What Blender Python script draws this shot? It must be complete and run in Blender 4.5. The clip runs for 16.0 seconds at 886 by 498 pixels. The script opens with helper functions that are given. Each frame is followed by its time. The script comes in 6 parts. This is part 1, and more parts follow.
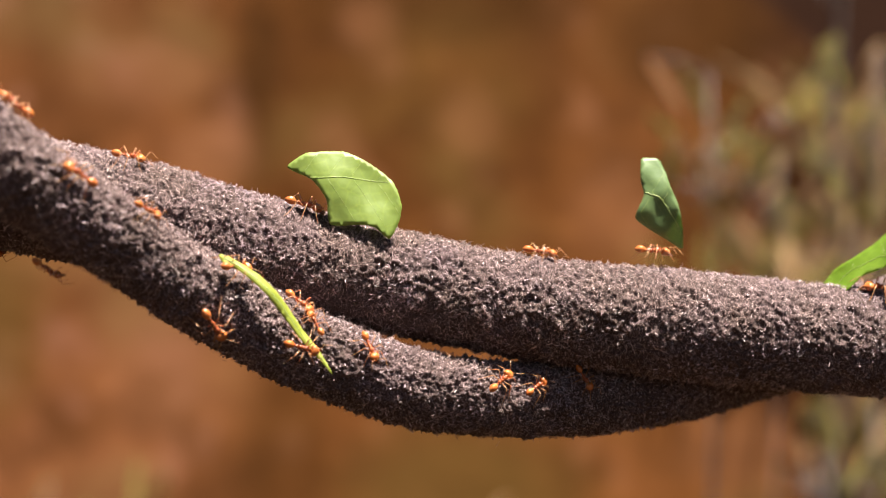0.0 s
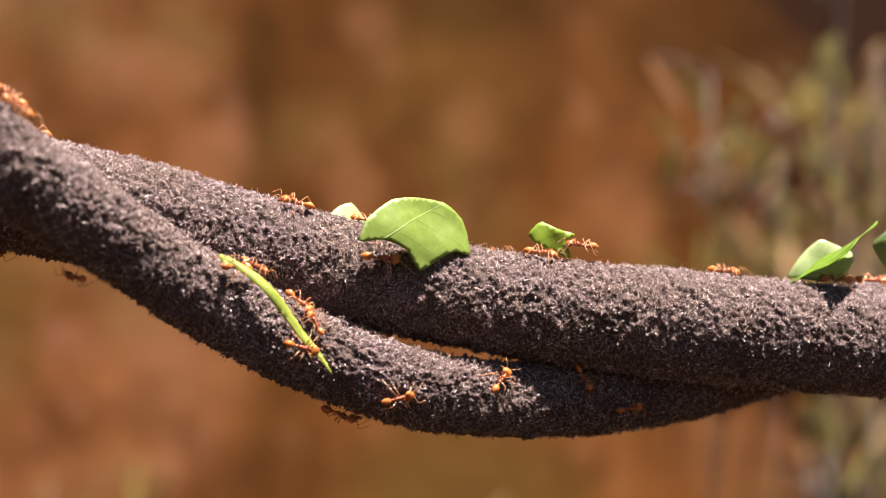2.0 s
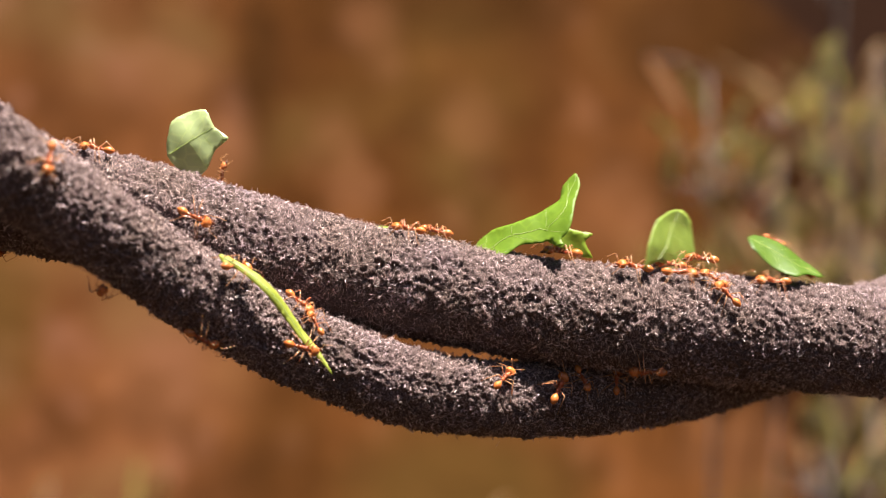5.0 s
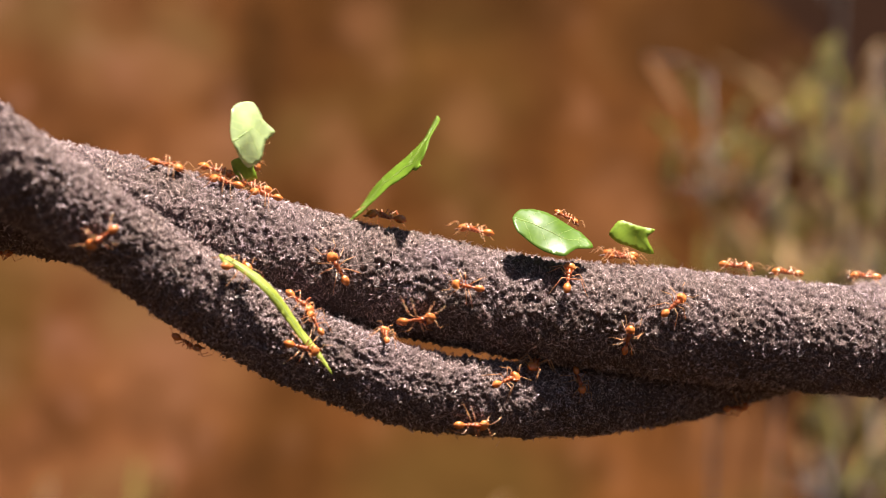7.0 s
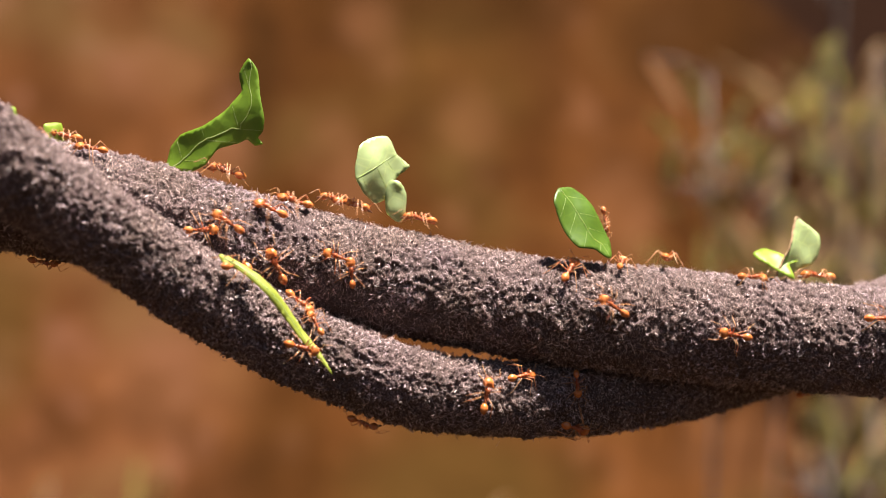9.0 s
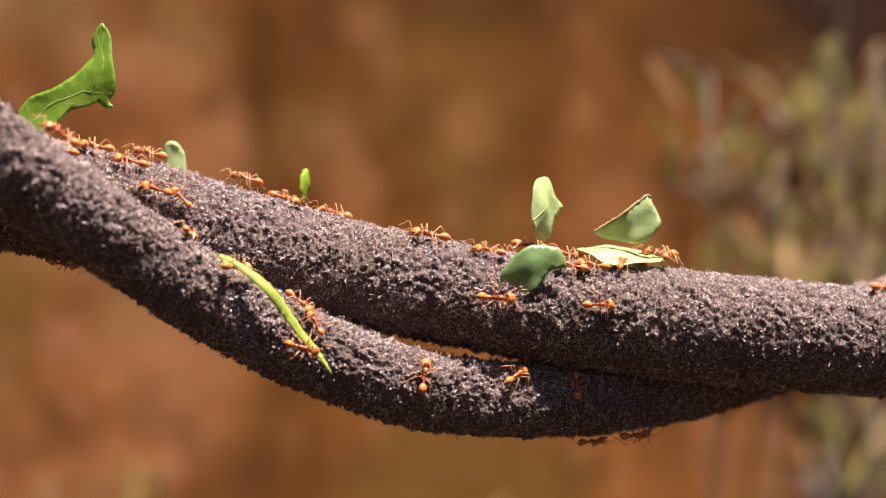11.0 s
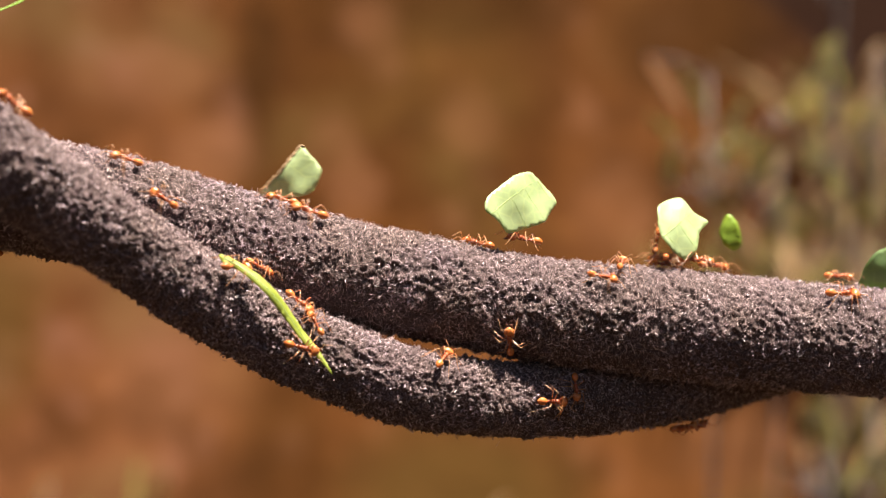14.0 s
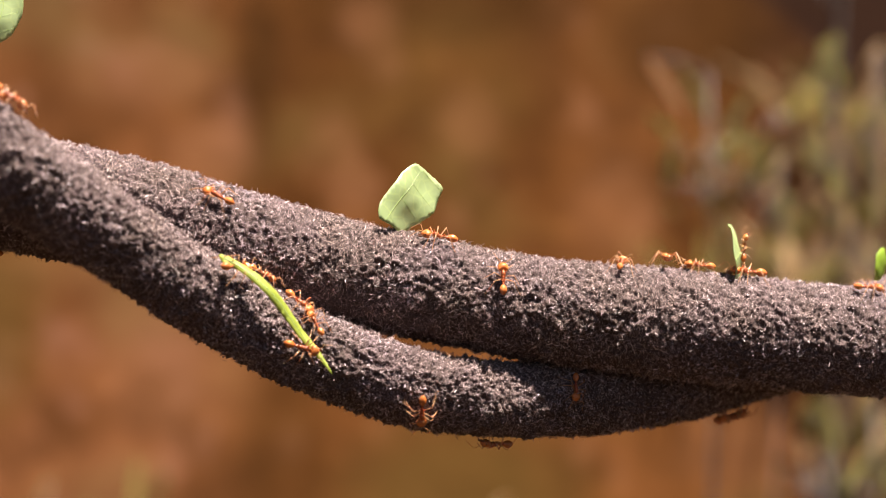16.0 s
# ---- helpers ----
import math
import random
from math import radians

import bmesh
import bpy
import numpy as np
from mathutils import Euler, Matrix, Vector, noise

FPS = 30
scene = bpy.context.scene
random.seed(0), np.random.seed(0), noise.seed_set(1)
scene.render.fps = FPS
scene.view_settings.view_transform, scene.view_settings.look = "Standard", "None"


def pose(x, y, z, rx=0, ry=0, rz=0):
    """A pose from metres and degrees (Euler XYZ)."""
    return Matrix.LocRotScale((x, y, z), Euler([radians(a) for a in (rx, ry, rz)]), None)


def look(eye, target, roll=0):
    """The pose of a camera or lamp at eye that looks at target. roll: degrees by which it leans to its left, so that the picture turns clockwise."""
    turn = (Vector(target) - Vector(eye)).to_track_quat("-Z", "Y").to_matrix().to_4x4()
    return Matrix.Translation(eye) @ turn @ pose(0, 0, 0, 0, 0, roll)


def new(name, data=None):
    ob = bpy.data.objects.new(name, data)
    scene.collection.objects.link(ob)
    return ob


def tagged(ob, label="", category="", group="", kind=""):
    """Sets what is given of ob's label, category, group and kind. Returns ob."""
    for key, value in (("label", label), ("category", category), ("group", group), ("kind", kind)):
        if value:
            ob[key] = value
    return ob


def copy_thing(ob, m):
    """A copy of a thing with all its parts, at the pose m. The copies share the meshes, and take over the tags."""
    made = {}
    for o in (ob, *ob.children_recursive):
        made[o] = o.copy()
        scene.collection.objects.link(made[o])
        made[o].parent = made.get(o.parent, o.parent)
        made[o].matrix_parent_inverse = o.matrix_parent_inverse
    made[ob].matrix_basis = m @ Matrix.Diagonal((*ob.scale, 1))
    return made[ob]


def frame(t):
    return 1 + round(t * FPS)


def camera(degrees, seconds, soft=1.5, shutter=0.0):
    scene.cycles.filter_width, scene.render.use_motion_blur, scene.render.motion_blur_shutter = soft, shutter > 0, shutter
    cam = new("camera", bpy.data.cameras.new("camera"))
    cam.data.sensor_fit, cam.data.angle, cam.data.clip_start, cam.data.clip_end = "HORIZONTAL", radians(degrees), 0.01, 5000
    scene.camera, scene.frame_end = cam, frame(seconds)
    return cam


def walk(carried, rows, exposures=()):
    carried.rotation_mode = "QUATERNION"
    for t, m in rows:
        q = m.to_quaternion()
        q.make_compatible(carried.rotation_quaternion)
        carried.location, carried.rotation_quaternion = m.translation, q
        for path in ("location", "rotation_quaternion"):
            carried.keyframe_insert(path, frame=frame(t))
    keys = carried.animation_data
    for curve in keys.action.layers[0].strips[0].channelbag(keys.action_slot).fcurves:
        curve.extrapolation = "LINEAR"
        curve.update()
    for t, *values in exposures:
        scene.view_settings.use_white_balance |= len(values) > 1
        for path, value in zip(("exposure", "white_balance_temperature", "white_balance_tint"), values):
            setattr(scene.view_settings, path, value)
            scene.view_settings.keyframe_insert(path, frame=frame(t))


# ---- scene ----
cam = camera(23.93, 16.0, soft=0.9, shutter=0.5)
EYE = (0.0, -0.37, 0.6)
cam.data.dof.use_dof = True
cam.data.dof.focus_distance = 0.366
cam.data.dof.aperture_fstop = 10.5
STAND = look(EYE, (0.0, 0.0, 0.6))
walk(cam, [(0.0, STAND), (16.0, STAND)])

# ---- light: high sun, a little to the right and before the vines, open sky ----
SUN_UP, SUN_TURN = 75.0, 122.0      # elevation; azimuth from +y towards +x
world = bpy.data.worlds.new("world")
scene.world = world
world.use_nodes = True
wn = world.node_tree.nodes
sky = wn.new("ShaderNodeTexSky")
sky.sky_type = "NISHITA"
sky.sun_disc = False
sky.sun_elevation = radians(SUN_UP)
sky.sun_rotation = radians(SUN_TURN)
world.node_tree.links.new(sky.outputs[0], wn["Background"].inputs[0])
wn["Background"].inputs[1].default_value = 0.017
sun = new("sun", bpy.data.lights.new("sun", "SUN"))
sun.data.energy = 5.8
sun.data.angle = radians(0.6)
sun.data.color = (1.0, 0.93, 0.84)
sun_way = Vector((math.sin(radians(SUN_TURN)) * math.cos(radians(SUN_UP)),
                  math.cos(radians(SUN_TURN)) * math.cos(radians(SUN_UP)), math.sin(radians(SUN_UP))))
sun.matrix_world = look(sun_way * 3, (0, 0, 0))
scene.view_settings.exposure = 1.79


# ---- materials ----
def material(name):
    m = bpy.data.materials.new(name)
    m.use_nodes = True
    nt = m.node_tree
    return m, nt.nodes, nt.links, nt.nodes["Principled BSDF"]


def coords(nodes, links, scale, kind="Object"):
    tc = nodes.new("ShaderNodeTexCoord")
    mp = nodes.new("ShaderNodeMapping")
    mp.inputs["Scale"].default_value = (scale, scale, scale) if isinstance(scale, (int, float)) else scale
    links.new(tc.outputs[kind], mp.inputs[0])
    return mp.outputs[0]


def noise_tex(nodes, links, vec, scale, detail=4.0, rough=0.6):
    n = nodes.new("ShaderNodeTexNoise")
    n.inputs["Scale"].default_value = scale
    n.inputs["Detail"].default_value = detail
    n.inputs["Roughness"].default_value = rough
    links.new(vec, n.inputs["Vector"])
    return n.outputs["Fac"]


def ramp(nodes, links, fac, *stops):
    r = nodes.new("ShaderNodeValToRGB")
    while len(r.color_ramp.elements) < len(stops):
        r.color_ramp.elements.new(0.5)
    for e, (p, c) in zip(r.color_ramp.elements, stops):
        e.position, e.color = p, (*c, 1)
    links.new(fac, r.inputs[0])
    return r.outputs[0]


def mix(nodes, links, fac, a, b, blend="MIX"):
    m = nodes.new("ShaderNodeMix")
    m.data_type, m.blend_type = "RGBA", blend
    for socket, v in ((m.inputs[0], fac), (m.inputs[6], a), (m.inputs[7], b)):
        if isinstance(v, bpy.types.NodeSocket):
            links.new(v, socket)
        else:
            socket.default_value = v if isinstance(v, (int, float)) else (*v, 1)
    return m.outputs[2]


def bump(nodes, links, bsdf, height, strength, distance):
    b = nodes.new("ShaderNodeBump")
    b.inputs["Strength"].default_value = strength
    b.inputs["Distance"].default_value = distance
    links.new(height, b.inputs["Height"])
    links.new(b.outputs[0], bsdf.inputs["Normal"])


def bark_material(name="bark"):
    m, n, l, p = material(name)
    v = coords(n, l, 1.0)
    fine = noise_tex(n, l, v, 2600, 5, 0.7)
    broad = noise_tex(n, l, v, 90, 3, 0.6)
    base = ramp(n, l, fine, (0.3, (0.02, 0.012, 0.01)), (0.52, (0.12, 0.08, 0.076)), (0.75, (0.33, 0.235, 0.235)))
    tone = ramp(n, l, broad, (0.35, (0.78, 0.72, 0.62)), (0.7, (1.05, 1.0, 1.04)))
    l.new(mix(n, l, 1.0, base, tone, "MULTIPLY"), p.inputs["Base Color"])
    p.inputs["Roughness"].default_value = 0.75
    p.inputs["Specular IOR Level"].default_value = 0.35
    bump(n, l, p, fine, 0.9, 0.0004)
    return m


def flake_material():
    m, n, l, p = material("bark_flake")
    g = n.new("ShaderNodeNewGeometry")
    v = coords(n, l, 1.0)
    broad = noise_tex(n, l, v, 70, 3, 0.6)
    base = ramp(n, l, g.outputs["Random Per Island"], (0.0, (0.04, 0.024, 0.019)), (0.25, (0.17, 0.117, 0.116)), (0.6, (0.47, 0.345, 0.355)),
                (0.92, (0.68, 0.53, 0.545)), (1.0, (0.82, 0.69, 0.68)))
    tone = ramp(n, l, broad, (0.35, (0.86, 0.8, 0.68)), (0.65, (1.0, 0.97, 1.02)))
    l.new(mix(n, l, 1.0, base, tone, "MULTIPLY"), p.inputs["Base Color"])
    p.inputs["Roughness"].default_value = 0.5
    p.inputs["Specular IOR Level"].default_value = 0.5
    return m


PATCH_COLOURS = {"shade_brown": (0.036, 0.013, 0.0018), "pale_pink": (0.16, 0.066, 0.028), "olive": (0.066, 0.034, 0.007)}
PATCHES = ((0.136, 0.712, 0.07, 0.05, "shade_brown", 0.8), (0.0, 0.733, 0.1, 0.034, "shade_brown", 0.85), (-0.098, 0.69, 0.016, 0.09, "shade_brown", 0.6),
          (0.05, 0.69, 0.03, 0.05, "shade_brown", 0.35), (-0.155, 0.692, 0.05, 0.022, "pale_pink", 0.55), (-0.12, 0.65, 0.028, 0.026, "pale_pink", 0.6),
          (0.014, 0.667, 0.02, 0.025, "pale_pink", 0.45), (-0.04, 0.72, 0.02, 0.02, "pale_pink", 0.4), (-0.13, 0.55, 0.05, 0.05, "pale_pink", 0.4),
          (0.16, 0.5, 0.05, 0.035, "pale_pink", 0.4), (0.0, 0.69, 0.06, 0.05, "olive", 0.35), (-0.235, 0.56, 0.04, 0.06, "olive", 0.7),
          (0.01, 0.475, 0.08, 0.05, "olive", 0.8), (-0.08, 0.5, 0.03, 0.07, "shade_brown", 0.5), (0.09, 0.62, 0.03, 0.03, "pale_pink", 0.35))


def earth_material():
    m, n, l, p = material("orange_earth")
    v = coords(n, l, 1.0)
    a = noise_tex(n, l, coords(n, l, (1.0, 1.0, 0.5)), 5.5, 5, 0.66)
    b = noise_tex(n, l, v, 26.0, 5, 0.65)
    c1 = ramp(n, l, a, (0.34, (0.05, 0.0168, 0.0026)), (0.5, (0.083, 0.028, 0.0058)), (0.68, (0.135, 0.049, 0.0145)))
    c2 = ramp(n, l, b, (0.34, (0.6, 0.59, 0.55)), (0.5, (0.95, 0.95, 0.95)), (0.66, (1.36, 1.38, 1.42)))
    both = mix(n, l, 1.0, c1, c2, "MULTIPLY")
    # crumbling pale spots and a thin green growth on the earth
    spot = ramp(n, l, noise_tex(n, l, coords(n, l, (1.0, 1.0, 0.8)), 33.0, 2, 0.5), (0.57, (0, 0, 0)), (0.68, (0.5, 0.5, 0.5)))
    both = mix(n, l, spot, both, (0.17, 0.07, 0.03))
    moss = ramp(n, l, noise_tex(n, l, v, 13.0, 3, 0.6), (0.5, (0, 0, 0)), (0.66, (0.5, 0.5, 0.5)))
    both = mix(n, l, moss, both, (0.07, 0.044, 0.012))
    # a seam beyond which the earth is paler and pinker
    cut = n.new("ShaderNodeSeparateXYZ")
    l.new(v, cut.inputs[0])
    wob = n.new("ShaderNodeMath")
    wob.operation = "MULTIPLY_ADD"
    l.new(a, wob.inputs[0])
    wob.inputs[1].default_value = 0.12
    l.new(cut.outputs["X"], wob.inputs[2])
    side = n.new("ShaderNodeMapRange")
    l.new(wob.outputs[0], side.inputs[0])
    for i, value in ((1, -0.085), (2, -0.02), (3, 0.75), (4, 0.0)):
        side.inputs[i].default_value = value
    pale = mix(n, l, 1.0, both, (1.3, 1.36, 2.0), "MULTIPLY")
    whole = mix(n, l, side.outputs[0], both, pale)
    # broad soft patches placed singly: painted shade in dark brown, pale pink, olive; x, height, half width, half
    # height
    for x, z, rx, rz, colour, most in PATCHES:
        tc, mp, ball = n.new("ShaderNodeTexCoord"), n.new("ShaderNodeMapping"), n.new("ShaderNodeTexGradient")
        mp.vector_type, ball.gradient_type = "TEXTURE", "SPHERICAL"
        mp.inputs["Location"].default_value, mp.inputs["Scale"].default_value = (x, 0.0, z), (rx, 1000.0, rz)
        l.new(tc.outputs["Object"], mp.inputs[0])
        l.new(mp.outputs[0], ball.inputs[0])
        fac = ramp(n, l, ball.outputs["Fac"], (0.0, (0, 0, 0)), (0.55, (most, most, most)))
        whole = mix(n, l, fac, whole, PATCH_COLOURS[colour])
    # shade painted into the earth past a slanting edge high on the bank and behind the weeds
    edge = n.new("ShaderNodeMath")
    edge.operation = "MULTIPLY_ADD"
    l.new(cut.outputs["Z"], edge.inputs[0])
    edge.inputs[1].default_value = 0.92
    l.new(cut.outputs["X"], edge.inputs[2])
    shade_edge = n.new("ShaderNodeMapRange")
    l.new(edge.outputs[0], shade_edge.inputs[0])
    for i, value in ((1, 0.832), (2, 0.85), (3, 0.0), (4, 0.93)):
        shade_edge.inputs[i].default_value = value
    behind, fade, most, shade_all = (n.new(k) for k in ("ShaderNodeMapRange", "ShaderNodeMapRange", "ShaderNodeMath", "ShaderNodeMath"))
    for node, stops in ((behind, (0.15, 0.2, 0.0, 0.6)), (fade, (0.3, 0.55, 1.0, 0.0))):
        l.new(cut.outputs["X"], node.inputs[0])
        for i, value in enumerate(stops):
            node.inputs[i + 1].default_value = value
    most.operation, shade_all.operation = "MAXIMUM", "MULTIPLY"
    l.new(shade_edge.outputs[0], most.inputs[0])
    l.new(behind.outputs[0], most.inputs[1])
    l.new(most.outputs[0], shade_all.inputs[0])
    l.new(fade.outputs[0], shade_all.inputs[1])
    whole = mix(n, l, shade_all.outputs[0], whole, (0.016, 0.006, 0.0035))
    # unseen flat ground at the foot, darkened to cut bounce under the vines
    foot = n.new("ShaderNodeMapRange")
    l.new(cut.outputs["Z"], foot.inputs[0])
    for i, value in ((1, 0.22), (2, 0.36), (3, 0.92), (4, 0.0)):
        foot.inputs[i].default_value = value
    low_bounce = ramp(n, l, b, (0.35, (0.008, 0.005, 0.0025)), (0.65, (0.03, 0.019, 0.009)))
    l.new(mix(n, l, foot.outputs[0], whole, low_bounce), p.inputs["Base Color"])
    p.inputs["Roughness"].default_value = 0.95
    p.inputs["Specular IOR Level"].default_value = 0.06
    bump(n, l, p, b, 0.25, 0.01)
    return m


def leaf_material(name, top, under, gloss=0.45, glow=(1.0, 1.0, 0.45), sheen=0.8, through_part=0.5):
    m, n, l, p = material(name)
    v = coords(n, l, 1.0)
    cells = n.new("ShaderNodeTexVoronoi")
    cells.feature = "DISTANCE_TO_EDGE"
    cells.inputs["Scale"].default_value = 380
    l.new(v, cells.inputs["Vector"])
    net = ramp(n, l, cells.outputs["Distance"], (0.0, (1.13, 1.1, 1.06)), (0.1, (1, 1, 1)))
    blot = ramp(n, l, noise_tex(n, l, v, 220, 4, 0.6), (0.3, under), (0.7, top))
    col = mix(n, l, 1.0, blot, net, "MULTIPLY")
    l.new(col, p.inputs["Base Color"])
    p.inputs["Roughness"].default_value = gloss
    p.inputs["Specular IOR Level"].default_value = sheen
    bump(n, l, p, noise_tex(n, l, v, 500, 3, 0.5), 0.25, 0.0003)
    tr = n.new("ShaderNodeBsdfTranslucent")
    l.new(mix(n, l, 1.0, col, glow, "MULTIPLY"), tr.inputs[0])
    ms = n.new("ShaderNodeMixShader")
    ms.inputs[0].default_value = through_part
    l.new(p.outputs[0], ms.inputs[1])
    l.new(tr.outputs[0], ms.inputs[2])
    l.new(ms.outputs[0], n["Material Output"].inputs[0])
    return m


def ant_material(name, dark, light, rough=0.28, sub=0.35):
    m, n, l, p = material(name)
    v = coords(n, l, 1.0)
    c = ramp(n, l, noise_tex(n, l, v, 1500, 3, 0.6), (0.3, dark), (0.7, light))
    l.new(c, p.inputs["Base Color"])
    p.inputs["Roughness"].default_value = rough
    p.inputs["Subsurface Weight"].default_value = sub
    p.inputs["Subsurface Radius"].default_value = (0.0012, 0.0005, 0.0002)
    p.inputs["Subsurface Scale"].default_value = 0.5
    bump(n, l, p, noise_tex(n, l, v, 5000, 2, 0.5), 0.2, 0.0001)
    return m


def plain(name, colour, rough=0.6, scale=60.0, vary=0.25):
    m, n, l, p = material(name)
    v = coords(n, l, 1.0)
    lo = tuple(c * (1 - vary) for c in colour)
    hi = tuple(min(1, c * (1 + vary)) for c in colour)
    l.new(ramp(n, l, noise_tex(n, l, v, scale, 4, 0.6), (0.3, lo), (0.7, hi)), p.inputs["Base Color"])
    p.inputs["Roughness"].default_value = rough
    return m


BARK = bark_material()
FLAKE = flake_material()
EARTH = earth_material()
ANT = ant_material("orange_chitin", (0.25, 0.056, 0.02), (0.41, 0.115, 0.042), 0.27)
ANT_GASTER = ant_material("amber_chitin", (0.37, 0.1, 0.024), (0.56, 0.19, 0.05), 0.22)
ANT_LEG = ant_material("leg_chitin", (0.38, 0.16, 0.075), (0.58, 0.31, 0.17), 0.22, 0.2)
ANT_JAW = plain("dark_chitin", (0.12, 0.035, 0.012), 0.35, 3000)
ANT_EYE = plain("black_eye", (0.012, 0.009, 0.008), 0.15, 3000)
LEAF_DARK = leaf_material("leaf_green", (0.225, 0.36, 0.032), (0.165, 0.29, 0.02), 0.5, sheen=0.45)
LEAF_PALE = leaf_material("leaf_underside", (0.48, 0.57, 0.28), (0.41, 0.5, 0.215), 0.42, through_part=0.42)
LEAF_LIME = leaf_material("leaf_lime", (0.33, 0.45, 0.055), (0.26, 0.38, 0.035), sheen=0.4)
LEAF_STRIP = leaf_material("leaf_strip", (0.46, 0.5, 0.085), (0.36, 0.43, 0.055), sheen=0.6)
LEAF_DEEP = leaf_material("leaf_deep_green", (0.13, 0.23, 0.018), (0.09, 0.18, 0.012))
LEAF_FRESH = leaf_material("leaf_fresh_green", (0.34, 0.45, 0.085), (0.27, 0.38, 0.055), 0.5, sheen=1.0)
LEAF_MATT = leaf_material("leaf_matt_green", (0.24, 0.35, 0.13), (0.19, 0.3, 0.1), 0.5)
VEIN = leaf_material("leaf_vein", (0.5, 0.6, 0.24), (0.44, 0.55, 0.18))
GRASS_DRY = leaf_material("dry_grass", (0.52, 0.4, 0.28), (0.4, 0.29, 0.19), 0.7, (1.0, 0.9, 0.7), 0.4)
GRASS_OLIVE = leaf_material("olive_grass", (0.29, 0.25, 0.12), (0.2, 0.165, 0.07), 0.6, (1.0, 0.97, 0.65), 0.4)
GRASS_PALE = leaf_material("pale_weed_leaf", (0.46, 0.42, 0.23), (0.35, 0.31, 0.16), 0.6, (1.0, 0.97, 0.65), 0.5)
GRASS_TAN = leaf_material("tan_weed_leaf", (0.38, 0.19, 0.075), (0.28, 0.13, 0.05), 0.7, (1.0, 0.9, 0.7), 0.4)
STALK = plain("grey_stalk", (0.12, 0.088, 0.078), 0.8, 120)


def mesh_of(name, bm, mat, smooth=True):
    me = bpy.data.meshes.new(name)
    bm.normal_update()
    bm.to_mesh(me)
    bm.free()
    me.materials.append(mat)
    if smooth:
        me.shade_smooth()
    return me


def part(name, bm, mat, parent, label="", smooth=True):
    ob = new(name, mesh_of(name, bm, mat, smooth))
    ob.parent = parent
    return tagged(ob, label)


def mesh_arrays(name, verts, faces, mat, smooth=True):
    me = bpy.data.meshes.new(name)
    k = faces.shape[1]
    me.vertices.add(len(verts))
    me.vertices.foreach_set("co", verts.astype(np.float32).ravel())
    me.loops.add(faces.size)
    me.loops.foreach_set("vertex_index", faces.astype(np.int32).ravel())
    me.polygons.add(len(faces))
    me.polygons.foreach_set("loop_start", np.arange(0, faces.size, k, dtype=np.int32))
    me.update(calc_edges=True)
    me.materials.append(mat)
    if smooth:
        me.shade_smooth()
    return me


# ---- the two vines: centre lines and where things sit on them ----
# stems-begin
def spline(points, step=0.5):
    """Catmull-Rom through rows of numbers, resampled about every step of the first three columns."""
    p = np.array(points, float)
    p = np.vstack([2 * p[0] - p[1], p, 2 * p[-1] - p[-2]])
    rows = []
    for i in range(1, len(p) - 2):
        n = max(2, int(np.linalg.norm(p[i + 1, :3] - p[i, :3]) / step))
        u = np.arange(n)[:, None] / n
        d1, d0 = np.linalg.norm(p[i + 1, :3] - p[i, :3]), np.linalg.norm(p[i, :3] - p[i - 1, :3])
        d2 = np.linalg.norm(p[i + 2, :3] - p[i + 1, :3])
        m0 = ((p[i] - p[i - 1]) / d0 * d1 + (p[i + 1] - p[i])) / 2 if d0 else p[i + 1] - p[i]
        m1 = ((p[i + 2] - p[i + 1]) / d2 * d1 + (p[i + 1] - p[i])) / 2
        rows.append((2 * u**3 - 3 * u**2 + 1) * p[i] + (u**3 - 2 * u**2 + u) * m0 + (3 * u**2 - 2 * u**3) * p[i + 1] + (u**3 - u**2) * m1)
    return np.vstack(rows + [p[-2:-1]])


class Vine:
    """A centre line in millimetres about the vines' crossing: x, depth, height, radius."""

    def __init__(self, points):
        c = spline(points)
        self.c, self.r = c[:, :3], c[:, 3]
        step = np.linalg.norm(np.diff(self.c, axis=0), axis=1)
        self.s = np.concatenate([[0], np.cumsum(step)])
        near = np.argmin(np.abs(self.c[:, 0]) + np.abs(self.c[:, 1]))
        self.s -= self.s[near]
        t = np.gradient(self.c, axis=0)
        self.t = t / np.linalg.norm(t, axis=1)[:, None]
        up = np.array([0, 0, 1.0]) - self.t * self.t[:, 2:3]
        self.u = up / np.linalg.norm(up, axis=1)[:, None]
        self.f = np.cross(self.t, self.u)
        self.f *= np.sign(np.einsum("ij,j->i", self.f, np.array([0.0, -1.0, 0.0])).mean())

    def at(self, s):
        pick = lambda a: np.array([np.interp(s, self.s, a[:, k]) for k in range(3)])
        return pick(self.c), pick(self.t), pick(self.u), pick(self.f), np.interp(s, self.s, self.r)

    def seat(self, s, phi, heading, lift=0.0):
        """Place, forward and up of something at s along the vine, phi degrees from its top towards the front."""
        c, t, u, f, r = self.at(s)
        a, h = np.radians(phi), np.radians(heading)
        n = np.cos(a) * u + np.sin(a) * f
        side = np.sin(a) * u - np.cos(a) * f
        return c + (r + lift) * n, np.cos(h) * t + np.sin(h) * side, n


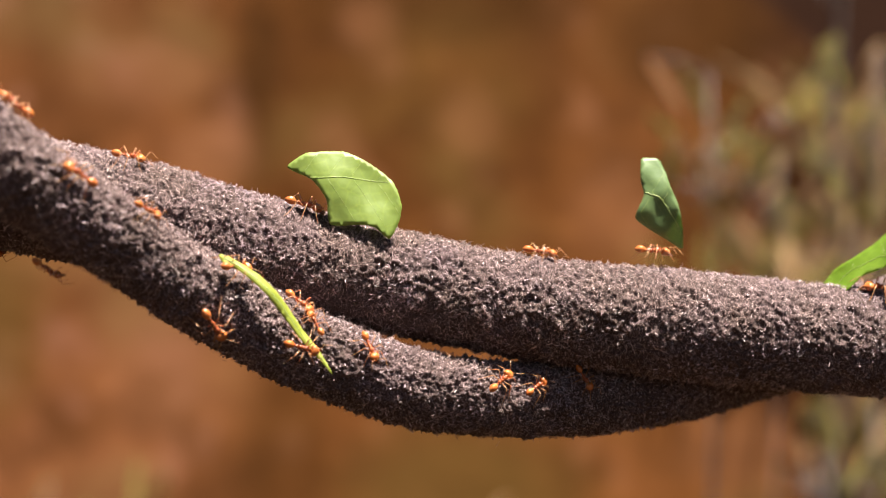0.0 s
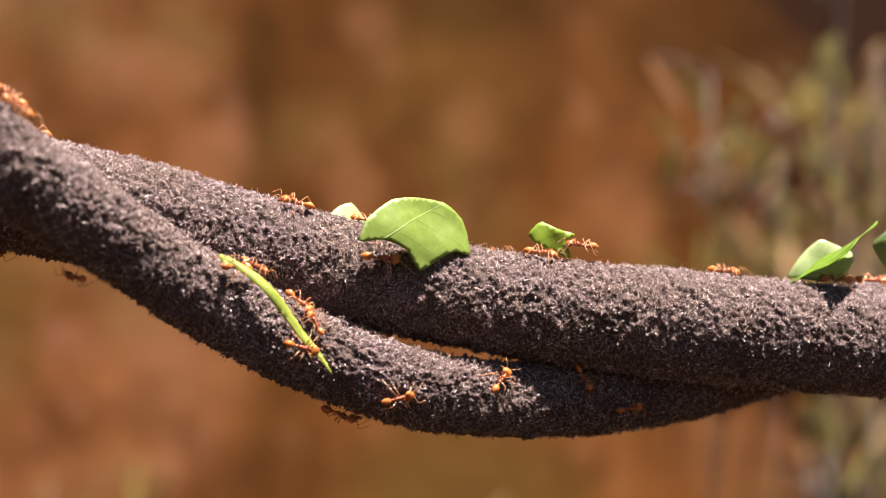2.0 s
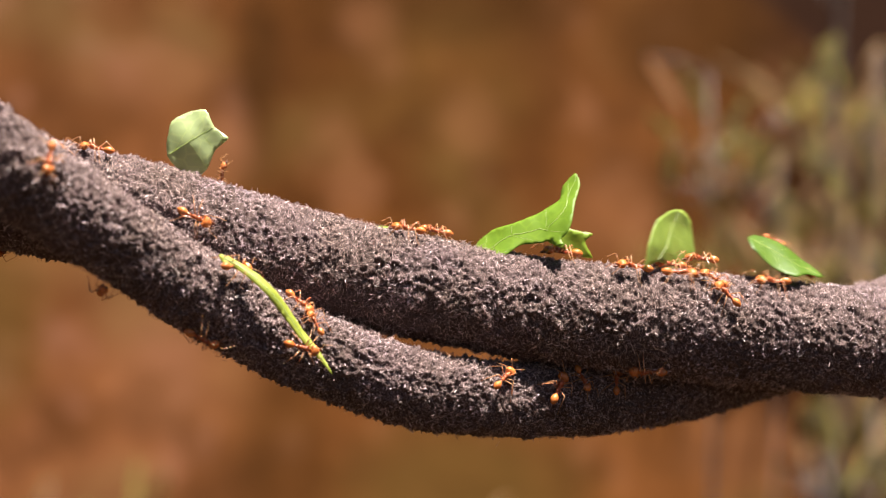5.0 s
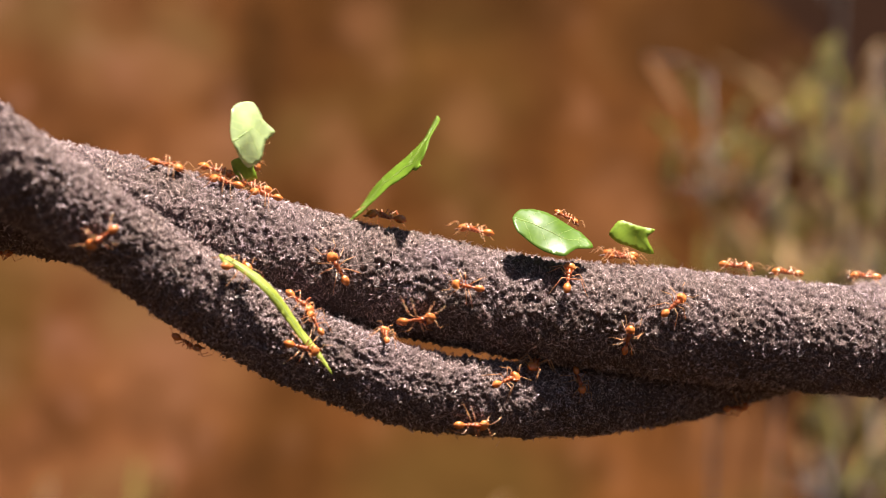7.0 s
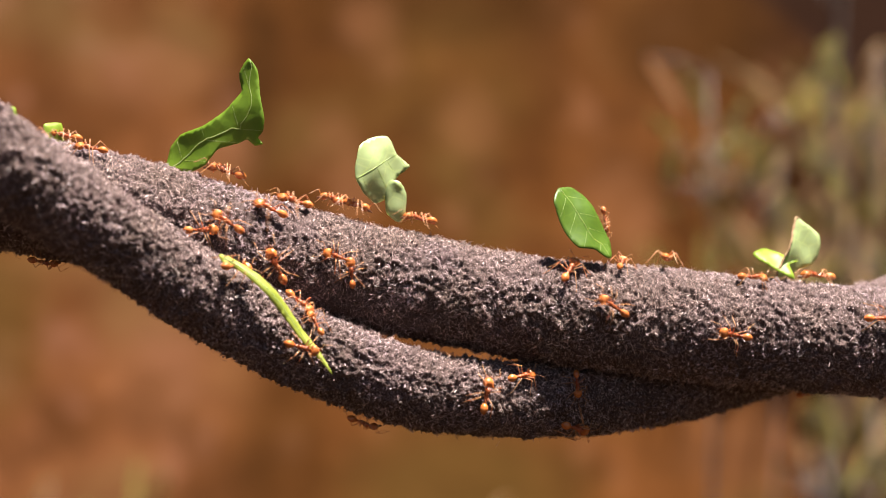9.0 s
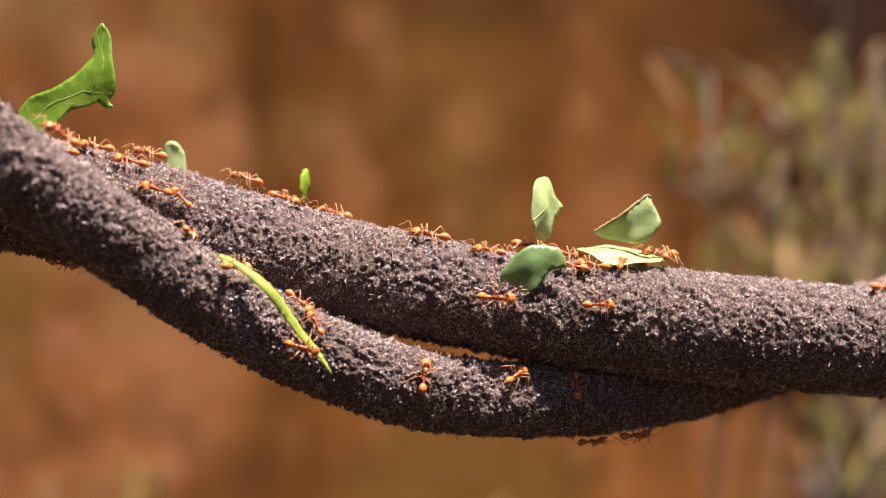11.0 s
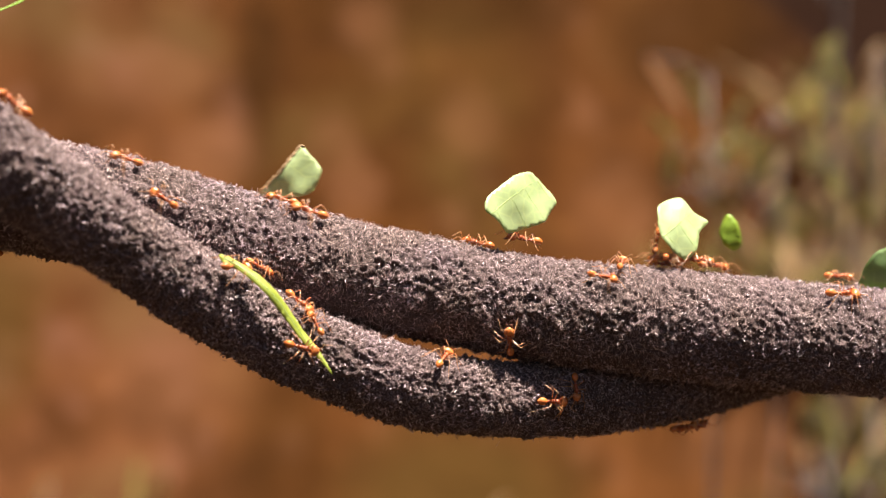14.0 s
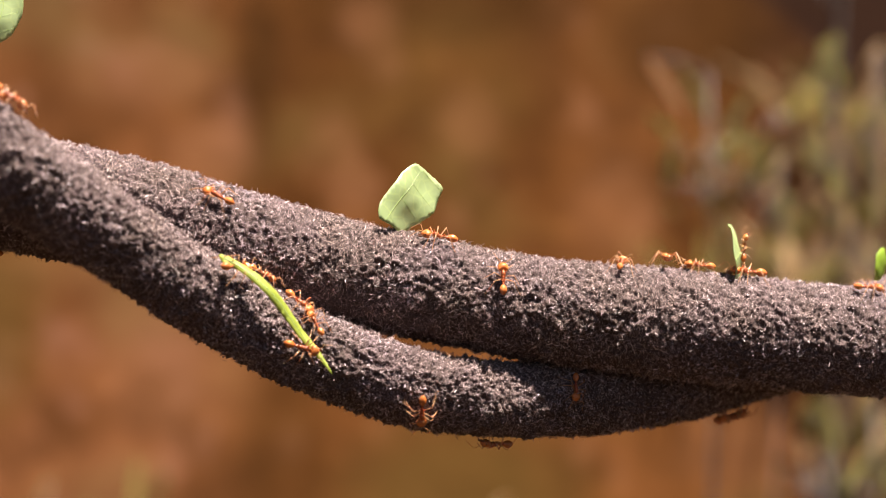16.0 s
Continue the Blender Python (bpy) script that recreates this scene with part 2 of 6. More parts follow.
UPPER = Vine([(-420, 760, 40, 11), (-400, 520, 24, 11), (-330, 170, 22, 10.5), (-230, 40, 22, 10.2), (-150, 8, 19, 10), (-79, 2, 10.3, 10), (-64, 1.5, 7.8, 10),
              (-49.4, 1, 4.6, 9.5), (-40.4, 0.6, 1.9, 9.3), (-30.3, 0.5, -0.9, 9.25), (-21.4, 1, -3.4, 9.2), (-3.4, 2.5, -7.0, 8.9), (16.6, 4.5, -10.8, 9.0), (41.97, 8.5, -13.55, 9.54),
              (74.16, 15, -16.86, 9.65), (103.16, 22, -18.16, 9.90), (167.38, 38, -17.78, 10.04), (240, 80, -16, 9.8), (330, 260, -10, 10), (380, 520, 10, 10.5), (390, 760, 30, 11)])
LOWER = Vine([(-330, 760, 190, 8.6), (-310, 540, 170, 8.6), (-260, 200, 130, 8.3), (-190, 20, 88, 8.2), (-121.88, -40, 51.56, 7.50), (-76.47, -34, 17.68, 7.55), (-62.26, -27, 7.37, 6.98),
              (-50.75, -19.5, -0.89, 6.65), (-42.79, -14.5, -6.75, 6.70), (-35.89, -11.6, -10.84, 6.71), (-25.48, -9.5, -16.66, 6.69), (-13.49, -8, -21.38, 6.7), (-6.11, -5.6, -24.03, 6.65), (8.59, 0.4, -26.47, 6.37),
              (17.89, 6.2, -26.84, 6.56), (27.27, 11.6, -26.77, 6.79), (38.03, 16.8, -25.62, 7.01), (48.76, 21.5, -23.83, 7.01), (60, 26, -21, 7.1), (75, 30, -16, 7.2), (120, 38, -4, 7.4),
              (200, 110, 4, 7.6), (290, 330, 20, 8), (330, 560, 40, 8.3), (340, 760, 60, 8.6)])
# stems-end
CROSS = Vector((0, 0, 0.6))


def bark_tube(vine, lo, hi, around, step, rough, seed):
    """Lumpy bark from lo to hi along the vine."""
    n = int((hi - lo) / step) + 1
    ss = np.linspace(lo, hi, n)
    verts = np.empty((n, around, 3))
    for i, s in enumerate(ss):
        c, t, u, f, r = vine.at(s)
        for j in range(around):
            a = 2 * math.pi * j / around
            d = np.cos(a) * u + np.sin(a) * f
            q = c + r * d
            v = Vector(q)
            k = 0.35 * noise.noise(v * 0.16 + Vector((seed, 0, 0))) + rough * (0.5 * noise.noise(v * 0.5) + 0.62 * noise.noise(v * 1.05) + 0.75 * noise.noise(v * 2.3) + 0.25 * noise.noise(v * 5.6))
            verts[i, j] = q + d * k
    i = np.arange(n - 1)[:, None] * around
    j = np.arange(around)[None, :]
    k = (j + 1) % around
    faces = np.stack([i + j, i + k, i + around + k, i + around + j], -1).reshape(-1, 4)
    return verts.reshape(-1, 3) * 0.001 + np.array(CROSS), faces


def clump(points):
    """Height of the bark's small lumps at points in millimetres."""
    return np.array([0.5 * noise.noise(Vector(q) * 0.5) + 0.62 * noise.noise(Vector(q) * 1.05) + 0.85 * noise.noise(Vector(q) * 2.3) for q in points])


def bark_flakes(vine, lo, hi, count, seed):
    """Curled fibres and crumbs of bark standing off the stem, each a thin strip of three bends."""
    rng = np.random.default_rng(seed)
    s = rng.uniform(lo, hi, count)
    a = np.where(rng.random(count) < 0.8, rng.uniform(-1.0, 3.3, count), rng.uniform(3.3, 5.28, count))
    pick = lambda m: np.stack([np.interp(s, vine.s, m[:, k]) for k in range(3)], 1)
    c, t, u, f = pick(vine.c), pick(vine.t), pick(vine.u), pick(vine.f)
    r = np.interp(s, vine.s, vine.r)
    n = np.cos(a)[:, None] * u + np.sin(a)[:, None] * f
    side = np.cross(t, n)
    h = rng.uniform(0, 2 * np.pi, count)[:, None]
    lean = rng.normal(0.24, 0.32, count)[:, None]
    along = np.cos(h) * t + np.sin(h) * side
    d = np.cos(lean) * along + np.sin(lean) * n
    across = np.cross(along, n)
    roll = rng.uniform(-1.2, 1.2, count)[:, None]
    w = np.cos(roll) * across + np.sin(roll) * n
    b = np.cross(d, w)
    length = (rng.gamma(2.4, 0.16, count) + 0.14)[:, None]
    width = (rng.gamma(2.0, 0.015, count) + 0.014)[:, None]
    curl, sway = rng.normal(0, 0.55, count)[:, None], rng.normal(0, 0.45, count)[:, None]
    p = c + (r + rng.normal(0.05, 0.12, count) + clump(c + r[:, None] * n))[:, None] * n - d * length * 0.4
    rows = []
    for k, wide in enumerate((0.7, 1.0, 0.8)):
        rows += [p - w * width * wide, p + w * width * wide]
        p = p + (d * np.cos(curl * (k - 0.5)) + b * np.sin(curl * (k + 0.5)) + w * np.sin(sway * k)) * length / 3
    verts = np.stack(rows + [p], 1)
    i = np.arange(count)[:, None] * 7
    faces = np.concatenate([i + np.array([q]) for q in ((0, 1, 3), (0, 3, 2), (2, 3, 5), (2, 5, 4), (4, 5, 6))], 0)
    return verts.reshape(-1, 3) * 0.001 + np.array(CROSS), faces


def make_vine(name, vine, lo, hi, seed, count, label):
    top = new(name)
    top.location = CROSS
    tagged(top, label, "vine", "twined vines")
    for lo2, hi2, around, step, rough in ((lo, hi, 190, 0.32, 1.0), (vine.s[0], lo + 0.4, 40, 2.0, 0.5), (hi - 0.4, vine.s[-1], 40, 2.0, 0.5)):
        v, q = bark_tube(vine, lo2, hi2, around, step, rough, seed)
        ob = new("stem", mesh_arrays("stem", v - np.array(CROSS), q, BARK))
        ob.parent = top
    v, q = bark_flakes(vine, lo - 10, hi + 10, count, seed)
    ob = new("bark_fibre", mesh_arrays("bark_fibre", v - np.array(CROSS), q, FLAKE, False))
    ob.parent = top
    tagged(ob, "loose grey fibres and crumbs of bark", kind="stuff")
    return top


make_vine("vine", UPPER, -90, 90, 3, 235000, "thick dark grey-brown vine with rough flaky fibrous bark")
make_vine("vine", LOWER, -120, 84, 8, 195000, "thinner dark grey vine twined round the other, rough fibrous bark")


# ---- ground: flat in front, rising in a steep bank of orange earth behind the vines ----
def ground_height(x, y):
    k = min(1, max(0, (y - 0.45) / 0.55))
    rise = k * k * (3 - 2 * k) * 1.35
    v = Vector((x, y, 0.0))
    rough = 0.05 * noise.noise(v * 3.0) + 0.02 * noise.noise(v * 11.0) + 0.008 * noise.noise(v * 37)
    near = max(0, 1 - math.hypot(x, y - 0.8) / 30)
    return rise + rough * near


def make_ground():
    xs = [s * d for s, ds in ((-1, (900, 300, 100, 40, 18, 9, 5, 3, 2.2, 1.7)), ) for d in ds]
    xs += [i * 0.03 for i in range(-46, 47)] + [-v for v in reversed(xs)]
    ys = [-900, -300, -90, -30, -12, -6, -3, -1.8, -1.2] + [-0.9 + i * 0.15 for i in range(8)]
    ys += [0.3 + i * 0.02 for i in range(45)] + [1.3, 1.5, 1.8, 2.5, 4, 8, 16, 40, 100, 300, 900]
    v = np.array([(x, y, ground_height(x, y)) for y in ys for x in xs])
    nx = len(xs)
    q = np.array([(j * nx + i, j * nx + i + 1, (j + 1) * nx + i + 1, (j + 1) * nx + i) for j in range(len(ys) - 1) for i in range(nx - 1)])
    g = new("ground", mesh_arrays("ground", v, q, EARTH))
    tagged(g, "dry orange-brown earth rising to a steep bank", "ground", kind="structure")


make_ground()


from mathutils.geometry import delaunay_2d_cdt


# ---- small builders ----
def tube(bm, points, radii, sides=6, cap=True):
    """A tapered tube along points."""
    pts = [Vector(p) for p in points]
    rings = []
    for i, p in enumerate(pts):
        d = (pts[min(i + 1, len(pts) - 1)] - pts[max(i - 1, 0)]).normalized()
        a = d.orthogonal().normalized() if abs(d.z) > 0.95 else d.cross(Vector((0, 0, 1))).normalized()
        b = d.cross(a)
        rings.append([bm.verts.new(p + radii[i] * (math.cos(2 * math.pi * k / sides) * a + math.sin(2 * math.pi * k / sides) * b)) for k in range(sides)])
    for r0, r1 in zip(rings, rings[1:]):
        for k in range(sides):
            bm.faces.new((r0[k], r0[(k + 1) % sides], r1[(k + 1) % sides], r1[k]))
    if cap:
        bm.faces.new(rings[0][::-1])
        bm.faces.new(rings[-1])


def blob(bm, centre, size, shape=None, u=14, v=10):
    """An egg shape; shape(x, y, z) moves points of the unit ball."""
    made = bmesh.ops.create_uvsphere(bm, u_segments=u, v_segments=v, radius=1.0)["verts"]
    turn = Matrix.Rotation(radians(90), 3, "Y")
    for w in made:
        q = turn @ w.co
        q = shape(*q) if shape else q
        w.co = Vector(centre) + Vector((q[0] * size[0], q[1] * size[1], q[2] * size[2]))


# ---- ants (built in millimetres, facing +x, feet at z = -1.6) ----
MM = 0.001


def scaled(bm):
    bmesh.ops.scale(bm, vec=(MM, MM, MM), verts=bm.verts)
    return bm


LEGS = (  # coxa, knee, ankle, toe: front, middle, hind
    ((0.75, 0.28, -0.25), (1.55, 1.25, 0.75), (2.35, 2.1, -0.9), (2.85, 2.5, -1.6)),
    ((0.25, 0.32, -0.3), (0.3, 1.75, 0.95), (0.2, 2.9, -0.95), (0.1, 3.45, -1.6)),
    ((-0.25, 0.28, -0.3), (-1.35, 1.6, 1.0), (-2.4, 2.6, -0.95), (-3.05, 3.1, -1.6)),
)


def head_shape(x, y, z):
    notch = 0.26 * max(0, -x) * math.exp(-(y / 0.35) ** 2)
    wide = 1.0 + 0.12 * (-x) - 0.18 * max(0, x) ** 2
    return x + notch, y * wide, z * (1.0 - 0.22 * max(0, x))


def gaster_shape(x, y, z):
    t = 1.0 - 0.3 * max(0, -x) ** 2
    return x, y * t, z * t + 0.08 * (1 - x * x)


def make_ant():
    ant = new("ant")
    tagged(ant, "orange leafcutter ant with long thin legs on the bark", "ant", "leafcutter ants")
    bm = bmesh.new()
    blob(bm, (0.62, 0, 0.12), (0.58, 0.46, 0.48))
    blob(bm, (0.02, 0, 0.02), (0.5, 0.36, 0.38))
    blob(bm, (-0.5, 0, -0.08), (0.46, 0.33, 0.34))
    for side in (-1, 1):
        tube(bm, ((0.75, 0.3 * side, 0.4), (0.85, 0.42 * side, 0.62), (0.98, 0.5 * side, 0.85)), (0.11, 0.07, 0.012), 5)
        tube(bm, ((0.1, 0.2 * side, 0.3), (0.08, 0.27 * side, 0.48), (0.08, 0.31 * side, 0.62)), (0.09, 0.05, 0.012), 5)
        tube(bm, ((-0.72, 0.18 * side, 0.1), (-0.95, 0.24 * side, 0.3), (-1.15, 0.27 * side, 0.42)), (0.1, 0.06, 0.012), 5)
    part("thorax", scaled(bm), ANT, ant)
    bm = bmesh.new()
    tube(bm, ((-0.85, 0, -0.15), (-1.02, 0, -0.12), (-1.18, 0, 0.05), (-1.3, 0, -0.12), (-1.48, 0, 0.02), (-1.66, 0, -0.1)), (0.12, 0.16, 0.26, 0.15, 0.3, 0.2), 8)
    part("petiole", scaled(bm), ANT, ant)
    bm = bmesh.new()
    blob(bm, (-2.45, 0, -0.05), (0.98, 0.68, 0.66), gaster_shape, 16, 12)
    part("gaster", scaled(bm), ANT_GASTER, ant, "glossy amber rear body")
    bm = bmesh.new()
    blob(bm, (0.55, 0, -0.02), (0.92, 0.98, 0.7), head_shape, 18, 12)
    tube(bm, ((-0.45, 0, 0), (0.0, 0, 0)), (0.14, 0.22), 6)
    for side in (-1, 1):
        tube(bm, ((0.1, 0.62 * side, 0.2), (-0.25, 0.75 * side, 0.42), (-0.42, 0.8 * side, 0.58)), (0.16, 0.08, 0.012), 5)
    head = part("head", scaled(bm), ANT_GASTER, ant)
    head.matrix_basis = pose(1.5 * MM, 0, 0.1 * MM, 0, 14, 0)
    for side in (-1, 1):
        bm = bmesh.new()
        tube(bm, ((1.15, 0.42 * side, -0.2), (1.55, 0.5 * side, -0.22), (1.85, 0.32 * side, -0.24), (1.95, 0.08 * side, -0.24)), (0.2, 0.19, 0.13, 0.03), 6)
        part("mandible", scaled(bm), ANT_JAW, head, "dark brown jaw")
        bm = bmesh.new()
        blob(bm, (0.75, 0.82 * side, 0.2), (0.13, 0.09, 0.13), None, 8, 6)
        part("eye", scaled(bm), ANT_EYE, head, "small black eye")
        bm = bmesh.new()
        tube(bm, ((1.15, 0.28 * side, 0.32), (1.3, 0.7 * side, 0.75), (1.5, 1.35 * side, 1.2), (1.75, 1.45 * side, 1.22), (2.3, 1.5 * side, 0.95), (2.9, 1.6 * side, 0.6), (3.3, 1.75 * side, 0.45)),
             (0.05, 0.052, 0.06, 0.042, 0.046, 0.052, 0.034), 5)
        part("antenna", scaled(bm), ANT_LEG, head, "thin elbowed feeler")
    legs = []
    for i, (coxa, knee, ankle, toe) in enumerate(LEGS):
        for side in (-1, 1):
            bm = bmesh.new()
            c = Vector(coxa)
            p = [Vector(q) - c for q in (coxa, knee, ankle, toe)]
            path = [p[0], p[0].lerp(p[1], 0.22), p[0].lerp(p[1], 0.6), p[1], p[1].lerp(p[2], 0.5), p[2], p[2].lerp(p[3], 0.55) + Vector((0, 0, -0.06)), p[3]]
            path = [Vector((q.x, q.y * side, q.z)) for q in path]
            tube(bm, path, (0.15, 0.085, 0.09, 0.068, 0.078, 0.046, 0.038, 0.028), 6)
            leg = part("leg", scaled(bm), ANT_LEG, ant)
            leg["base"] = (coxa[0] * MM, coxa[1] * side * MM, coxa[2] * MM)
            leg["gait"] = (i + (side > 0)) % 2 * 2 - 1
            leg["side"] = side
            leg.matrix_basis = pose(*leg["base"])
            legs.append(leg)
    return ant


VINES = {"U": UPPER, "L": LOWER}


def stand(stem, s, phi, heading, lift):
    if stem == "F":     # on a carried leaf: s across, phi up, lift into depth
        return Matrix.Translation(CROSS + Vector((s, lift, phi)) * MM) @ Matrix.Rotation(radians(-heading), 4, "Y")
    p, fwd, up = VINES[stem].seat(s, phi, heading, 1.6 + lift)
    x, z = Vector(fwd).normalized(), Vector(up)
    y = z.cross(x).normalized()
    z = x.cross(y)
    m = Matrix((x, y, z)).transposed().to_4x4()
    return Matrix.Translation(CROSS + Vector(p) * MM) @ m


def march(rows):
    """Dense rows of (t, pose, steps walked so far) along the bark from few."""
    out, went = [], 0.0
    for a, b in zip(rows, rows[1:]):
        turn = (b[4] - a[4] + 180) % 360 - 180
        span = b[0] - a[0]
        around = math.radians(b[3] - a[3]) * 9
        gone = math.hypot(b[2] - a[2], around)
        n = max(1, int(round(span / 0.2)), int(abs(turn) / 60) + 1) if gone > 0.6 or abs(turn) > 5 else 1
        if a[1] != b[1]:
            out.append((a[0], stand(*a[1:]), went))
            went += span * 12
            continue
        for k in range(n):
            u = k / n
            out.append((a[0] + span * u, stand(a[1], a[2] + (b[2] - a[2]) * u, a[3] + (b[3] - a[3]) * u, a[4] + turn * u, a[5] + (b[5] - a[5]) * u), went + gone * u))
        went += gone
    last = rows[-1]
    out.append((last[0], stand(*last[1:]), went))
    clean = [out[0]]
    for row in out[1:]:
        if frame(row[0]) > frame(clean[-1][0]):
            clean.append(row)
    return clean


